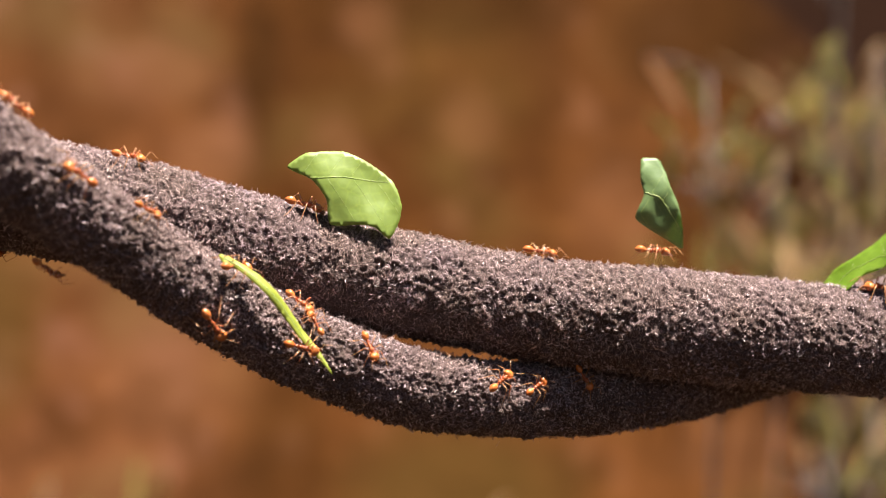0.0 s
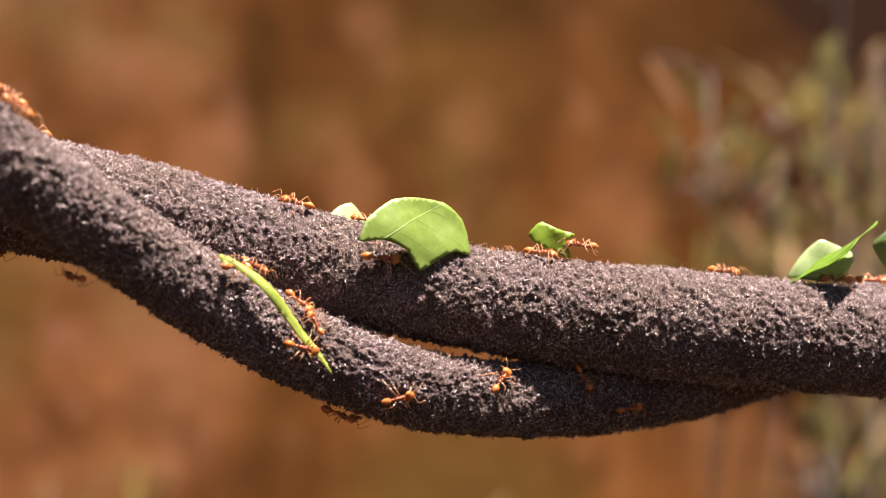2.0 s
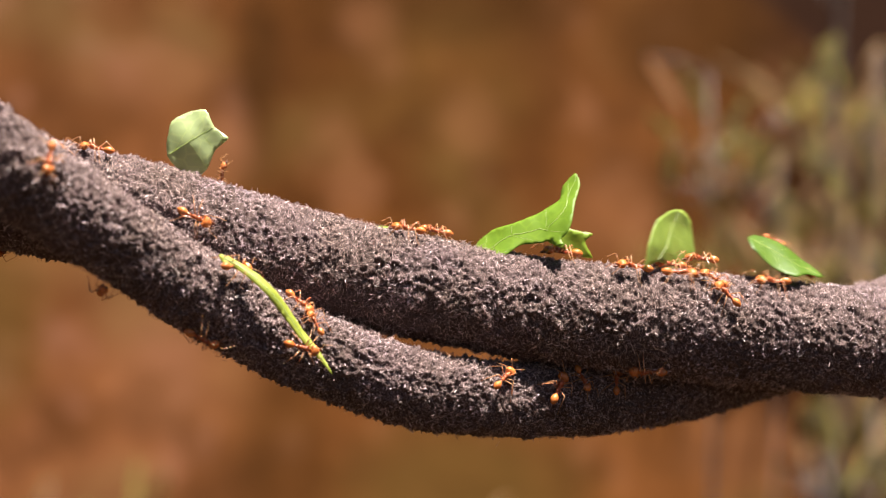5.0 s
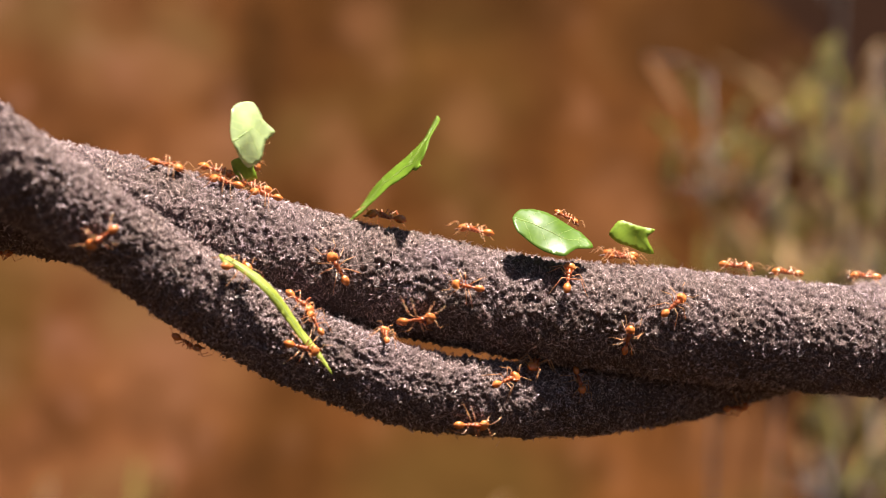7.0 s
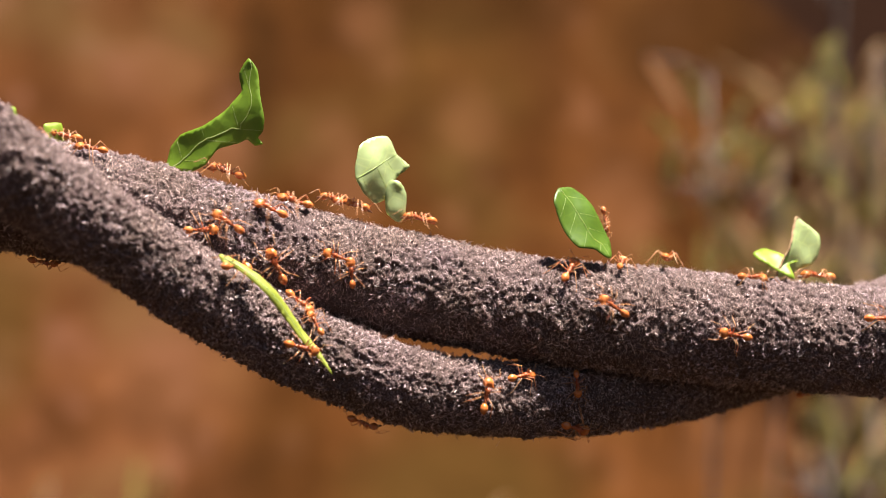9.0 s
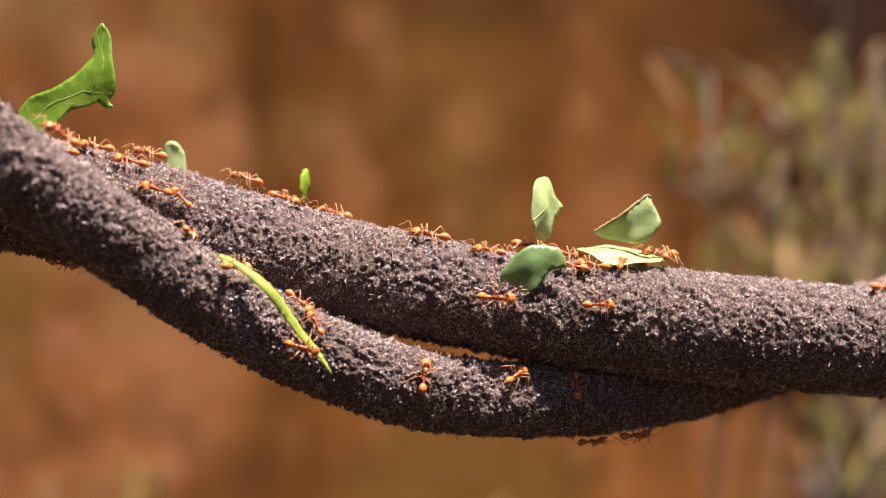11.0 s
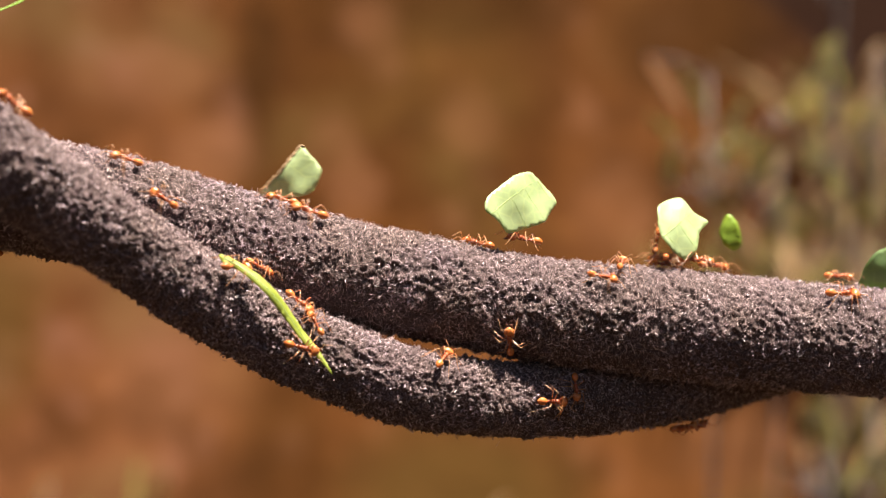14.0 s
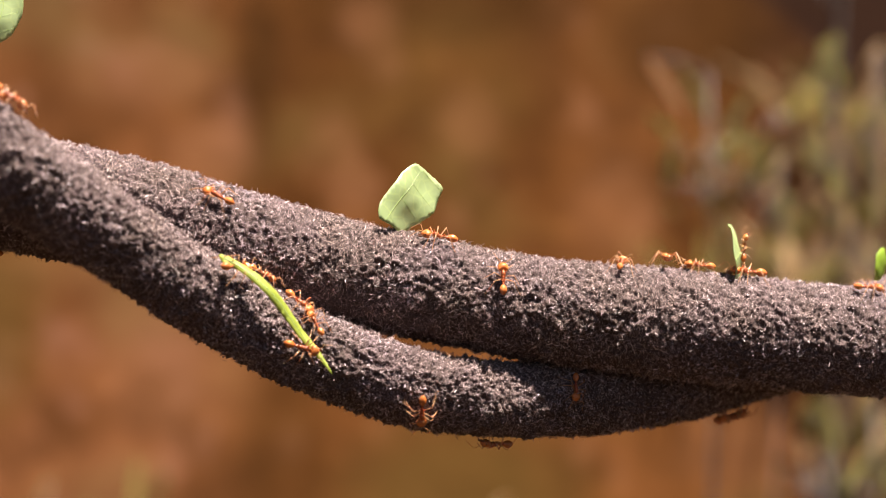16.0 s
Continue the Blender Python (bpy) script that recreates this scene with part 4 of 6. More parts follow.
    (0.95, ((0, "U", -121.9, 70, 0, 0), (2.2, "U", -92, 70, 344, 0), (4.5, "U", -53.6, 70, 344, 0), (6.3, "U", -20.8, 86, 13, 0), (6.5, "U", -20.4, 88, 13, 0), (7, "U", -19.6, 86, 132, 0), (7.5, "U", -19.6, 86, 142, 0), (8, "U", -24, 86, 165, 0), (8.5, "U", -29.6, 84, 166, 0), (9, "U", -39.2, 70, 161, 0), (9.2, "U", -46.4, 60, 168, 0), (11.9, "U", -92, 40, 180, 0), (16, "U", -140.8, 40, 180, 0))),
    (1.0, ((0, "U", 44, 235, 187, 0), (4.4, "U", 44, 235, 187, 0), (5.2, "U", 34, 114, 187, 0), (6, "U", 20.8, 114, 187, 0), (6.3, "U", 12, 122, 180, 0), (6.5, "U", 6.8, 126, 11, 0), (7, "U", -4.4, 122, 21, 0), (7.3, "U", -12.4, 118, 171, 0), (7.5, "U", -16.4, 120, 161, 0), (8, "U", -19.6, 122, 142, 0), (8.5, "U", -26, 108, 146, 0), (9, "U", -29.6, 98, 131, 0), (9.2, "U", -34, 96, 150, 0), (12.6, "U", -92, 40, 180, 0), (16, "U", -132.5, 40, 180, 0))),
    (0.75, ((0, "L", -8.8, -100, 124, 0), (5.6, "L", -8.8, -100, 124, 0), (6.2, "L", -8.8, 72, 124, 0), (6.5, "L", -10.8, 56, 121, 0), (7, "L", -14.4, 28, 93, 0), (7.5, "U", -10, 138, 90, 0), (8, "U", -11.2, 120, 102, 0), (8.5, "U", -13.6, 110, 122, 0), (9, "U", -17.2, 88, 107, 0), (9.2, "U", -17.6, 74, 131, 0), (13.6, "U", -92, 40, 180, 0), (16, "U", -120.6, 40, 180, 0))),
    (0.95, ((0, "U", 139.5, 0, 180, 0), (3.2, "U", 96, 0, 180, 0), (7, "U", 31.2, 0, 180, 0.7), (7.5, "U", 13.2, 0, 180, 0.1), (8, "U", -1.6, 18, 180, 0), (8.3, "U", -12, 2, 180, 0.7), (8.5, "U", -16, 0, 180, 0.7), (9, "U", -30, 20, 180, 0), (9.2, "U", -34.8, 22, 180, 0), (12.6, "U", -92, 22, 180, 0), (16, "U", -132.5, 22, 180, 0))),
    (0.9, ((0, "U", 20.4, -100, 180, 0), (7.3, "U", 20.4, -100, 180, 0), (7.9, "U", 20.4, -12, 180, 0.1), (8.2, "U", 18, 2, 180, 0.6), (8.5, "U", 10.4, 0, 180, 1.1), (9, "U", -6.8, 2, 180, 1.6), (9.2, "U", -8.8, 2, 180, 1.4), (14.1, "U", -92, 2, 180, 0), (16, "U", -114.6, 2, 180, 0))),
    (0.95, ((0, "L", -58, 250, 5, 0), (4.3, "L", -58, 250, 5, 0), (4.9, "L", -46, 150, 5, 0), (6, "L", -17.6, 148, 5, 0), (6.3, "L", -10.4, 158, 0, 0), (6.5, "L", -6.8, 150, 15, 0), (7, "L", 3.6, 126, 6, 0), (7.5, "L", 10, 134, 3, 0), (8, "L", 11.2, 128, 1, 0), (8.3, "L", 9.2, 116, 75, 0), (8.5, "L", 7.2, 104, 75, 0), (9, "L", 4.8, 84, 83, 0), (9.2, "L", 3.6, 52, 73, 0), (11.5, "L", -10, 78, 95, 0), (12, "L", -7.2, 70, 35, 0), (12.5, "L", 4.4, 98, 5, 0), (13, "L", 11.6, 104, 10, 0), (13.5, "L", 17.2, 82, 40, 0), (14, "L", 17.2, 90, 358, 0), (14.5, "L", 14.8, 140, 326, 0), (15, "L", 14.8, 176, 180, 0), (15.5, "L", 10.4, 178, 180, 0), (16, "L", 10.8, 178, 180, 0))),
    (0.8, ((0, "U", -80.4, 160, 0, 0), (6.5, "U", -80.4, 160, 0, 0), (7.5, "U", -76.8, 152, 9, 0), (8, "U", -72.4, 154, 0, 0), (8.5, "U", -68.8, 156, 0, 0), (9, "U", -70.4, 162, 0, 0), (11.5, "U", -65.6, 156, 0, 0), (12.5, "U", -72, 148, 190, 0), (13, "U", -80.8, 158, 180, 0), (16, "U", -80.8, 158, 180, 0))),
    (0.85, ((0, "L", 52.8, 250, 348, 0), (5.6, "L", 52.8, 250, 348, 0), (6.2, "L", 52.8, 108, 348, 0), (6.5, "L", 54.8, 122, 347, 0), (7, "L", 57.6, 136, 346, 0), (7.5, "L", 66, 158, 0, 0), (8, "L", 71.2, 166, 0, 0), (8.5, "L", 74.4, 168, 0, 0), (9, "L", 75.2, 168, 0, 0), (14.5, "L", 88.4, 170, 180, 0), (15, "L", 76.4, 168, 180, 0), (15.5, "L", 68, 168, 180, 0), (16, "L", 58.8, 168, 180, 0))),
    (0.9, ((0, "U", 169.4, 10, 180, 0), (5.4, "U", 96, 10, 180, 0), (6.3, "U", 81.2, 10, 180, 0), (6.5, "U", 70.4, 18, 180, 0), (7, "U", 62.8, 2, 180, 0.3), (7.5, "U", 56.8, 44, 202, 0), (8, "U", 46, 74, 190, 0), (8.2, "U", 43.2, 92, 195, 0), (8.5, "U", 38.8, 106, 200, 0), (8.8, "U", 33.6, 88, 156, 0), (9, "U", 28.4, 78, 151, 0), (9.2, "U", 26, 64, 155, 0), (11.3, "U", 24.8, 26, 180, 0), (12, "U", 24.8, 36, 259, 0), (12.5, "U", 20, 62, 228, 0), (13, "U", 13.2, 88, 195, 0), (13.5, "U", 5.2, 116, 37, 0), (14, "L", -2.8, 40, 58, 0), (14.5, "L", -4.8, 94, 93, 0), (15, "L", -6, 116, 87, 0), (15.5, "L", -6.8, 124, 86, 0), (16, "L", -5.6, 118, 288, 0))),
    (0.9, ((0, "U", 177.6, 0, 180, 0), (6, "U", 96, 0, 180, 0), (7.2, "U", 75.2, 0, 180, 1), (7.5, "U", 68.4, 0, 180, 0.8), (8, "U", 56.8, 70, 186, 0), (8.3, "U", 52.4, 90, 195, 0), (8.5, "U", 51.6, 104, 37, 0), (8.8, "U", 50, 104, 31, 0), (9, "U", 50.4, 94, 176, 0), (9.2, "U", 46.4, 80, 146, 0), (11.5, "U", 13.6, 24, 180, 0), (12, "U", 1.2, 24, 180, 0), (12.5, "U", -14.4, 10, 180, 0), (13, "U", -28, 22, 180, 0), (13.3, "U", -37.6, 24, 180, 0), (13.5, "U", -43.6, 24, 180, 0), (13.7, "U", -50.8, 26, 180, 0), (14, "U", -59.2, 32, 168, 0), (14.3, "U", -69.2, 24, 180, 0), (15.6, "U", -92, 24, 180, 0), (16, "U", -96.8, 24, 180, 0))),
    (1.0, ((0, "U", 193.9, 18, 180, 0), (7.2, "U", 96, 18, 180, 0), (7.9, "U", 84, 18, 180, 0), (8.2, "U", 78.8, 12, 180, 0), (8.5, "U", 75.2, 0, 180, 1.5), (9, "U", 68.8, 2, 180, 0.3), (9.2, "U", 67.2, -6, 180, 0.1), (11.3, "U", 33.6, 0, 180, 1.8), (11.5, "U", 32, 2, 180, 1.2), (12, "U", 28.8, 0, 180, 1.8), (12.5, "U", 22.4, 0, 180, 1.8), (13, "U", 3.6, 2, 180, 1.8), (13.5, "U", -8.8, 2, 180, 1.6), (14, "U", -27.2, 32, 176, 0), (14.5, "U", -44.8, 22, 180, 0), (15, "U", -67.6, -2, 180, 0.2), (15.3, "L", -88.4, -4, 180, 0.1), (16, "L", -96.7, -4, 180, 0))),
    (0.85, ((0, "U", 42, -100, 180, 0), (4.3, "U", 42, -100, 180, 0), (5.1, "U", 40, 22, 180, 0), (6.3, "U", 30, 12, 180, 0), (6.5, "U", 30.4, 16, 0, 0), (7, "U", 31.6, 2, 0, 0.2), (7.5, "U", 39.6, 0, 0, 0.1), (8, "U", 44.4, 22, 0, 0), (8.5, "U", 52, 16, 0, 0), (9, "U", 54.8, 28, 6, 0), (9.2, "U", 58.8, 28, 6, 0), (11.4, "U", 96, 28, 0, 0), (16, "U", 150.7, 28, 0, 0))),
    (0.95, ((0, "U", -58.4, -100, 177, 0), (10.4, "U", -58.4, -100, 177, 0), (11, "U", -58.4, 34, 177, 0), (11.3, "U", -66.8, 26, 180, 0), (11.5, "L", -80.4, 14, 180, 0), (12, "L", -84.4, 12, 180, 0), (12.5, "L", -88, 10, 180, 0), (16, "L", -129.6, 10, 180, 0))),
    (0.85, ((0, "L", -55.2, -100, 60, 0), (10.5, "L", -55.2, -100, 60, 0), (11.1, "L", -55.2, 36, 60, 0), (11.3, "U", -43.2, 74, 79, 0), (11.5, "U", -42, 60, 80, 0), (11.7, "U", -40.4, 40, 84, 0), (12, "U", -36, 26, 0, 0), (12.5, "U", -32.8, 24, 180, 0), (13, "U", -40.8, 16, 180, 0), (13.6, "U", -40.8, -100, 180, 0), (16, "U", -40.8, -100, 180, 0))),
    (0.95, ((0, "U", -22.4, -100, 180, 0), (10.6, "U", -22.4, -100, 180, 0), (11.2, "U", -22.4, 20, 180, 0), (11.5, "U", -33.6, 14, 180, 0), (11.7, "U", -43.6, 2, 180, 0), (12, "U", -58.4, 18, 180, 0), (12.2, "U", -65.2, 16, 180, 0), (12.5, "U", -68.4, 18, 180, 0), (12.8, "L", -84.4, 12, 180, 0), (13.2, "L", -92, 12, 180, 0), (16, "L", -125.3, 12, 180, 0))),
    (1.05, ((0, "U", -4.8, -100, 180, 0), (10.4, "U", -4.8, -100, 180, 0), (11, "U", -4.8, 24, 180, 0), (11.3, "U", -16, 0, 180, 0.3), (11.5, "U", -17.2, 2, 180, 1.8), (11.7, "U", -21.2, 2, 180, 1.7), (12, "U", -28.4, 2, 180, 0.2), (12.2, "U", -32.4, -10, 180, 0.1), (12.5, "U", -37.2, -2, 180, 0.2), (12.8, "U", -48, -4, 180, 0.3), (13, "U", -52.4, 4, 180, 0.2), (13.3, "U", -62, -2, 180, 0.1), (13.5, "U", -66.8, 4, 180, 0.3), (13.7, "U", -71.6, 0, 180, 0.8), (14, "L", -92, 0, 180, 0.1), (16, "L", -115.8, 0, 180, 0))),
    (0.85, ((0, "U", -195, 52, 0, 0), (8.4, "U", -94, 40, 0, 0), (9.6, "U", -66, 30, 0, 0), (11.3, "U", -24, 16, 0, 0), (11.5, "U", -20.4, 44, 337, 0), (11.7, "U", -15.6, 56, 341, 0), (12, "U", -11.2, 76, 346, 0), (12.2, "U", -8, 74, 356, 0), (12.5, "U", 1.6, 58, 11, 0), (12.9, "U", 10, 42, 11, 0), (13, "U", 12, 42, 15, 0), (13.5, "U", 30, 2, 0, 0.4), (14, "U", 48.8, 4, 0, 0.1), (14.5, "U", 62.4, 4, 0, 0.5), (15, "U", 65.2, 2, 0, 1.2), (15.5, "U", 70.8, 0, 0, 0.4), (16, "U", 77.6, 26, 0, 0))),
    (0.85, ((0, "U", 24, -100, 182, 0), (9.4, "U", 24, -100, 182, 0), (10.3, "U", 18, 32, 182, 0), (11.2, "U", 2.4, 32, 182, 0), (11.5, "U", -5.2, 2, 180, 0.3), (12, "U", -17.2, 28, 177, 0), (12.3, "U", -23.6, 52, 205, 0), (12.5, "U", -25.2, 68, 201, 0), (12.8, "U", -30.8, 88, 196, 0), (13, "U", -30.8, 88, 186, 0), (13.3, "U", -32.8, 82, 165, 0), (13.5, "U", -36, 76, 161, 0), (13.7, "U", -42.8, 74, 167, 0), (14, "U", -50.8, 66, 161, 0), (14.3, "U", -57.2, 52, 154, 0), (14.5, "U", -61.6, 44, 158, 0), (16, "U", -85.4, 40, 180, 0))),
    (0.85, ((0, "U", 26, -100, 6, 0), (10.4, "U", 26, -100, 6, 0), (11, "U", 26, 78, 6, 0), (11.3, "U", 34.8, 74, 5, 0), (11.5, "U", 42.4, 72, 10, 0), (12, "U", 59.6, 74, 6, 0), (12.5, "U", 74, 66, 13, 0), (13.8, "U", 96, 40, 0, 0), (16, "U", 122.2, 40, 0, 0))),
    (0.95, ((0, "U", 21.2, -100, 180, 0), (10.4, "U", 21.2, -100, 180, 0), (11, "U", 21.2, -8, 180, 0.1), (11.5, "U", 19.2, 2, 180, 0.5), (12, "U", 16.4, 2, 180, 0.6), (12.5, "U", 16.4, 4, 180, 0.1), (13, "U", 8.4, 20, 180, 0), (13.3, "U", 13.2, 0, 0, 0.1), (13.5, "U", 15.2, 4, 180, 0.2), (14, "U", 12.4, 2, 180, 1.6), (14.5, "U", 5.6, 2, 180, 1.8), (15, "U", 0.4, 2, 180, 0.9), (15.5, "U", -1.6, 14, 180, 0), (16, "U", -3.2, 24, 180, 0))),
    (0.85, ((0, "U", 10, -100, 180, 0), (10.7, "U", 10, -100, 180, 0), (11.3, "U", 10, 26, 180, 0), (12, "U", 4.4, 20, 180, 0), (12.5, "U", -2.8, 8, 180, 0.1), (13, "U", -12.8, 22, 180, 0), (13.5, "U", -21.6, 8, 180, 0.1), (14, "U", -32, 24, 180, 0), (14.5, "U", -49.2, 26, 180, 0), (15, "U", -68.8, 16, 180, 0), (16, "U", -84.1, 16, 180, 0))),
    (1.0, ((0, "U", -6, 235, 10, 0), (9.4, "U", -6, 235, 10, 0), (10.3, "U", -4, 106, 10, 0), (11.3, "U", 13.6, 76, 5, 0), (11.5, "U", 18.4, 80, 8, 0), (11.7, "U", 22.8, 78, 21, 0), (12, "U", 28, 70, 38, 0), (12.5, "U", 40.4, 28, 24, 0), (13, "U", 56, 0, 0, 1), (13.5, "U", 66.8, 20, 0, 0), (14, "U", 71.6, 40, 4, 0), (14.5, "U", 74, 22, 0, 0), (15.8, "U", 96, 22, 0, 0), (16, "U", 98.4, 22, 0, 0))),
    (0.85, ((0, "U", 35.2, -100, 0, 0), (10.6, "U", 35.2, -100, 0, 0), (11.2, "U", 35.2, 18, 0, 0), (11.5, "U", 36.8, 14, 0, 0), (12, "U", 42.4, 14, 0, 0), (12.5, "U", 48, 20, 0, 0), (13, "U", 56.8, 22, 0, 0), (13.5, "U", 64.8, 2, 0, 0.7), (15.3, "U", 96, 2, 0, 0), (16, "U", 104.3, 2, 0, 0))),
    (0.95, ((0, "U", 205, 18, 180, 0), (12.2, "U", 96, 18, 180, 0), (12.8, "U", 85.2, 18, 180, 0), (13, "U", 80.8, 2, 180, 0.6), (13.5, "U", 65.2, 2, 180, 0.9), (13.7, "U", 55.2, 14, 180, 0), (14, "U", 39.6, 0, 180, 0.3), (14.2, "U", 34.4, 10, 180, 0), (14.8, "U", 34.4, -100, 180, 0), (16, "U", 34.4, -100, 180, 0))),
    (0.8, ((0, "U", 19.2, -100, 0, 0), (12.9, "U", 19.2, -100, 0, 0), (13.5, "U", 19.2, 22, 0, 0), (13.7, "U", 20.4, 40, 357, 0), (14, "U", 26.8, 48, 351, 0), (14.3, "U", 29.6, 50, 1, 0), (14.7, "U", 34, 48, 5, 0), (15.3, "U", 34, -100, 5, 0), (16, "U", 34, -100, 5, 0))),
    (0.85, ((0, "U", 40.8, -100, 0, 0), (13.6, "U", 40.8, -100, 0, 0), (14.2, "U", 40.8, 26, 0, 0), (14.5, "U", 40.4, 14, 180, 0), (15, "U", 40.4, 14, 180, 0), (15.3, "U", 46.8, -6, 0, 0.1), (15.5, "U", 48.4, 10, 0, 0), (16, "U", 45.6, 8, 180, 0))),
    (0.9, ((0, "U", 4.4, -100, 180, 0), (13.6, "U", 4.4, -100, 180, 0), (14.2, "U", 4.4, 22, 180, 0), (14.5, "U", -2, -4, 180, 0), (15, "U", -12, 2, 180, 0.8), (15.3, "U", -21.6, 34, 189, 0), (15.5, "U", -28.8, 54, 181, 0), (15.9, "U", -40, 50, 166, 0), (16, "U", -42.4, 46, 167, 0))),
    (1.0, ((0, "L", -205, 6, 0, 0), (14.6, "L", -108, 6, 0, 0), (15, "L", -99.2, 6, 0, 0), (15.5, "L", -92.4, 10, 0, 0), (16, "L", -92.8, 8, 0, 0.5))),
)


# ---- leaf pieces ----
def inside(poly, x, z):
    hit = False
    for (x0, z0), (x1, z1) in zip(poly, poly[1:] + poly[:1]):
        if (z0 > z) != (z1 > z) and x < (x1 - x0) * (z - z0) / (z1 - z0) + x0:
            hit = not hit
    return hit


def leaf_piece(outline, mat, seed, label, bend=1.0, brown=(), veined=True, course=None):
    """A cut leaf: outline in millimetres (x, z); it faces -y, is bent, has veins."""
    rng = random.Random(seed)
    ends, n = [], len(outline)
    for i in range(n):
        p = [Vector(outline[(i + d) % n]) for d in (-1, 0, 1, 2)]
        steps = max(2, int((p[2] - p[1]).length / 0.45))
        for k in range(steps):
            u = k / steps
            round_ = 0.5 * (2 * p[1] + (p[2] - p[0]) * u + (2 * p[0] - 5 * p[1] + 4 * p[2] - p[3]) * u * u + (3 * p[1] - p[0] - 3 * p[2] + p[3]) * u ** 3)
            q = p[1].lerp(p[2], u).lerp(round_, 0.6)
            ends.append((q.x + rng.uniform(-0.04, 0.04), q.y + rng.uniform(-0.04, 0.04)))
    span = max(x for x, z in ends) - min(x for x, z in ends)
    b0, b1, ph = rng.uniform(0.5, 1.0) * bend, rng.uniform(-0.4, 0.4) * bend, rng.uniform(0, 6)

    def curve(x, z):
        u, v = x / span, z / span
        return span * (0.16 * b0 * (v * v * 3 - 0.1) + 0.22 * b1 * u * u + 0.025 * math.sin(u * 9 + ph) * math.cos(v * 7 + ph)) + 0.1 * noise.noise(Vector((x * 0.5, z * 0.5, seed)))

    leaf = new("leaf_piece")
    tagged(leaf, label, "leaf", "cut leaf pieces")
    bm = bmesh.new()
    pts = [Vector(p) for p in ends]
    x0, x1, z0, z1 = min(p.x for p in pts), max(p.x for p in pts), min(p.y for p in pts), max(p.y for p in pts)
    fill, row = [], 0
    z = z0 + 0.3
    while z < z1:
        x = x0 + 0.3 + (row % 2) * 0.35
        while x < x1:
            if inside(ends, x, z) and min((x - p.x) ** 2 + (z - p.y) ** 2 for p in pts) > 0.12:
                fill.append(Vector((x, z)))
            x += 0.7
        z, row = z + 0.6, row + 1
    n = len(pts)
    flat, _, tris, _, _, _ = delaunay_2d_cdt(pts + fill, [(i, (i + 1) % n) for i in range(n)], [], 1, 1e-5)
    vs = [bm.verts.new((p.x, 0, p.y)) for p in flat]
    for t in tris:
        bm.faces.new([vs[i] for i in t])
    front, rims = list(bm.faces), [e for e in bm.edges if e.is_boundary]
    twin = {v: bm.verts.new((v.co.x, curve(v.co.x, v.co.z) + 0.14, v.co.z)) for v in list(bm.verts)}
    for v in twin:
        v.co.y = curve(v.co.x, v.co.z)
    for f in front:
        bm.faces.new([twin[v] for v in reversed(f.verts)])
    for e in rims:
        a, c = e.verts
        bm.faces.new((a, c, twin[c], twin[a]))
    bmesh.ops.recalc_face_normals(bm, faces=bm.faces)
    part("blade", scaled(bm), mat, leaf)
    lo, hi = min(x for x, z in outline), max(x for x, z in outline)
    zs = [min(z for x, z in ends) + (max(z for x, z in ends) - min(z for x, z in ends)) * k / 60 for k in range(61)]

    def middle(x):
        """Halfway across the leaf at x."""
        if course:
            return float(np.interp(x, [q[0] for q in course], [q[1] for q in course]))
        hit = [z for z in zs if inside(ends, x, z)]
        return sum(hit) / len(hit) if hit else 99.0

    def vein(points, r):
        run = []
        for x, z in points:
            if not inside(ends, x, z):
                if len(run) > 3:
                    break
                run = []
                continue
            run.append((x, curve(x, z), z))
        if len(run) < 4:
            return None
        bm = bmesh.new()
        for off in (0.0, 0.14):
            tube(bm, [(x, y + off, z) for x, y, z in run], [r * (1 - 0.6 * i / len(run)) for i in range(len(run))], 5)
        return scaled(bm)

    mid = vein([(lo + (hi - lo) * k / 30, middle(lo + (hi - lo) * k / 30)) for k in range(31)], 0.1) if veined else None
    if mid:
        rib = part("midrib", mid, VEIN, leaf, "pale raised midrib")
        for k in range(4):
            for side in (-1, 1):
                x = lo + (hi - lo) * (0.12 + 0.22 * k) + rng.uniform(-0.3, 0.3)
                length = span * 0.5
                pts = [(x + length * 0.62 * u, middle(x) + side * length * (0.85 * u + 0.12 * u * u)) for u in [i / 26 for i in range(1, 27)]]
                side_vein = vein(pts, 0.035)
                if side_vein:
                    part("vein", side_vein, VEIN, rib)
    if brown:
        bm = bmesh.new()
        rim = ends[brown[0]:brown[1]]
        tube(bm, [(x, curve(x, z), z) for x, z in rim], [0.22 + 0.08 * math.sin(i * 2.3) for i in range(len(rim))], 6)
        part("dried_edge", scaled(bm), DRY_EDGE, leaf, "brown dried cut edge")
    return leaf


DRY_EDGE = plain("dry_edge", (0.32, 0.2, 0.1), 0.8, 900)
GREENS = {"FRESH": (LEAF_FRESH, "broad fresh green cut leaf piece with pale midrib"), "DARK": (LEAF_DARK, "fresh dark green cut leaf piece with pale veins"), "PALE": (LEAF_PALE, "pale green cut leaf piece showing its matt underside"),
          "MATT": (LEAF_MATT, "matt green cut leaf piece with a wavy edge"), "DEEP": (LEAF_DEEP, "deep green oval cut leaf piece with fine veins"),
          "LIME": (LEAF_LIME, "small bright lime green cut leaf piece")}

# midribs that do not run down the middle of their piece
RIBS = {0: ((-8, 3.2), (-4, 3.0), (0, 3.1), (8.5, 2.2)), 4: ((-6, -2.4), (0, 1.2), (6, 4.6)), 11: ((-8, -3.4), (-2, 0.8), (6, 5.2))}

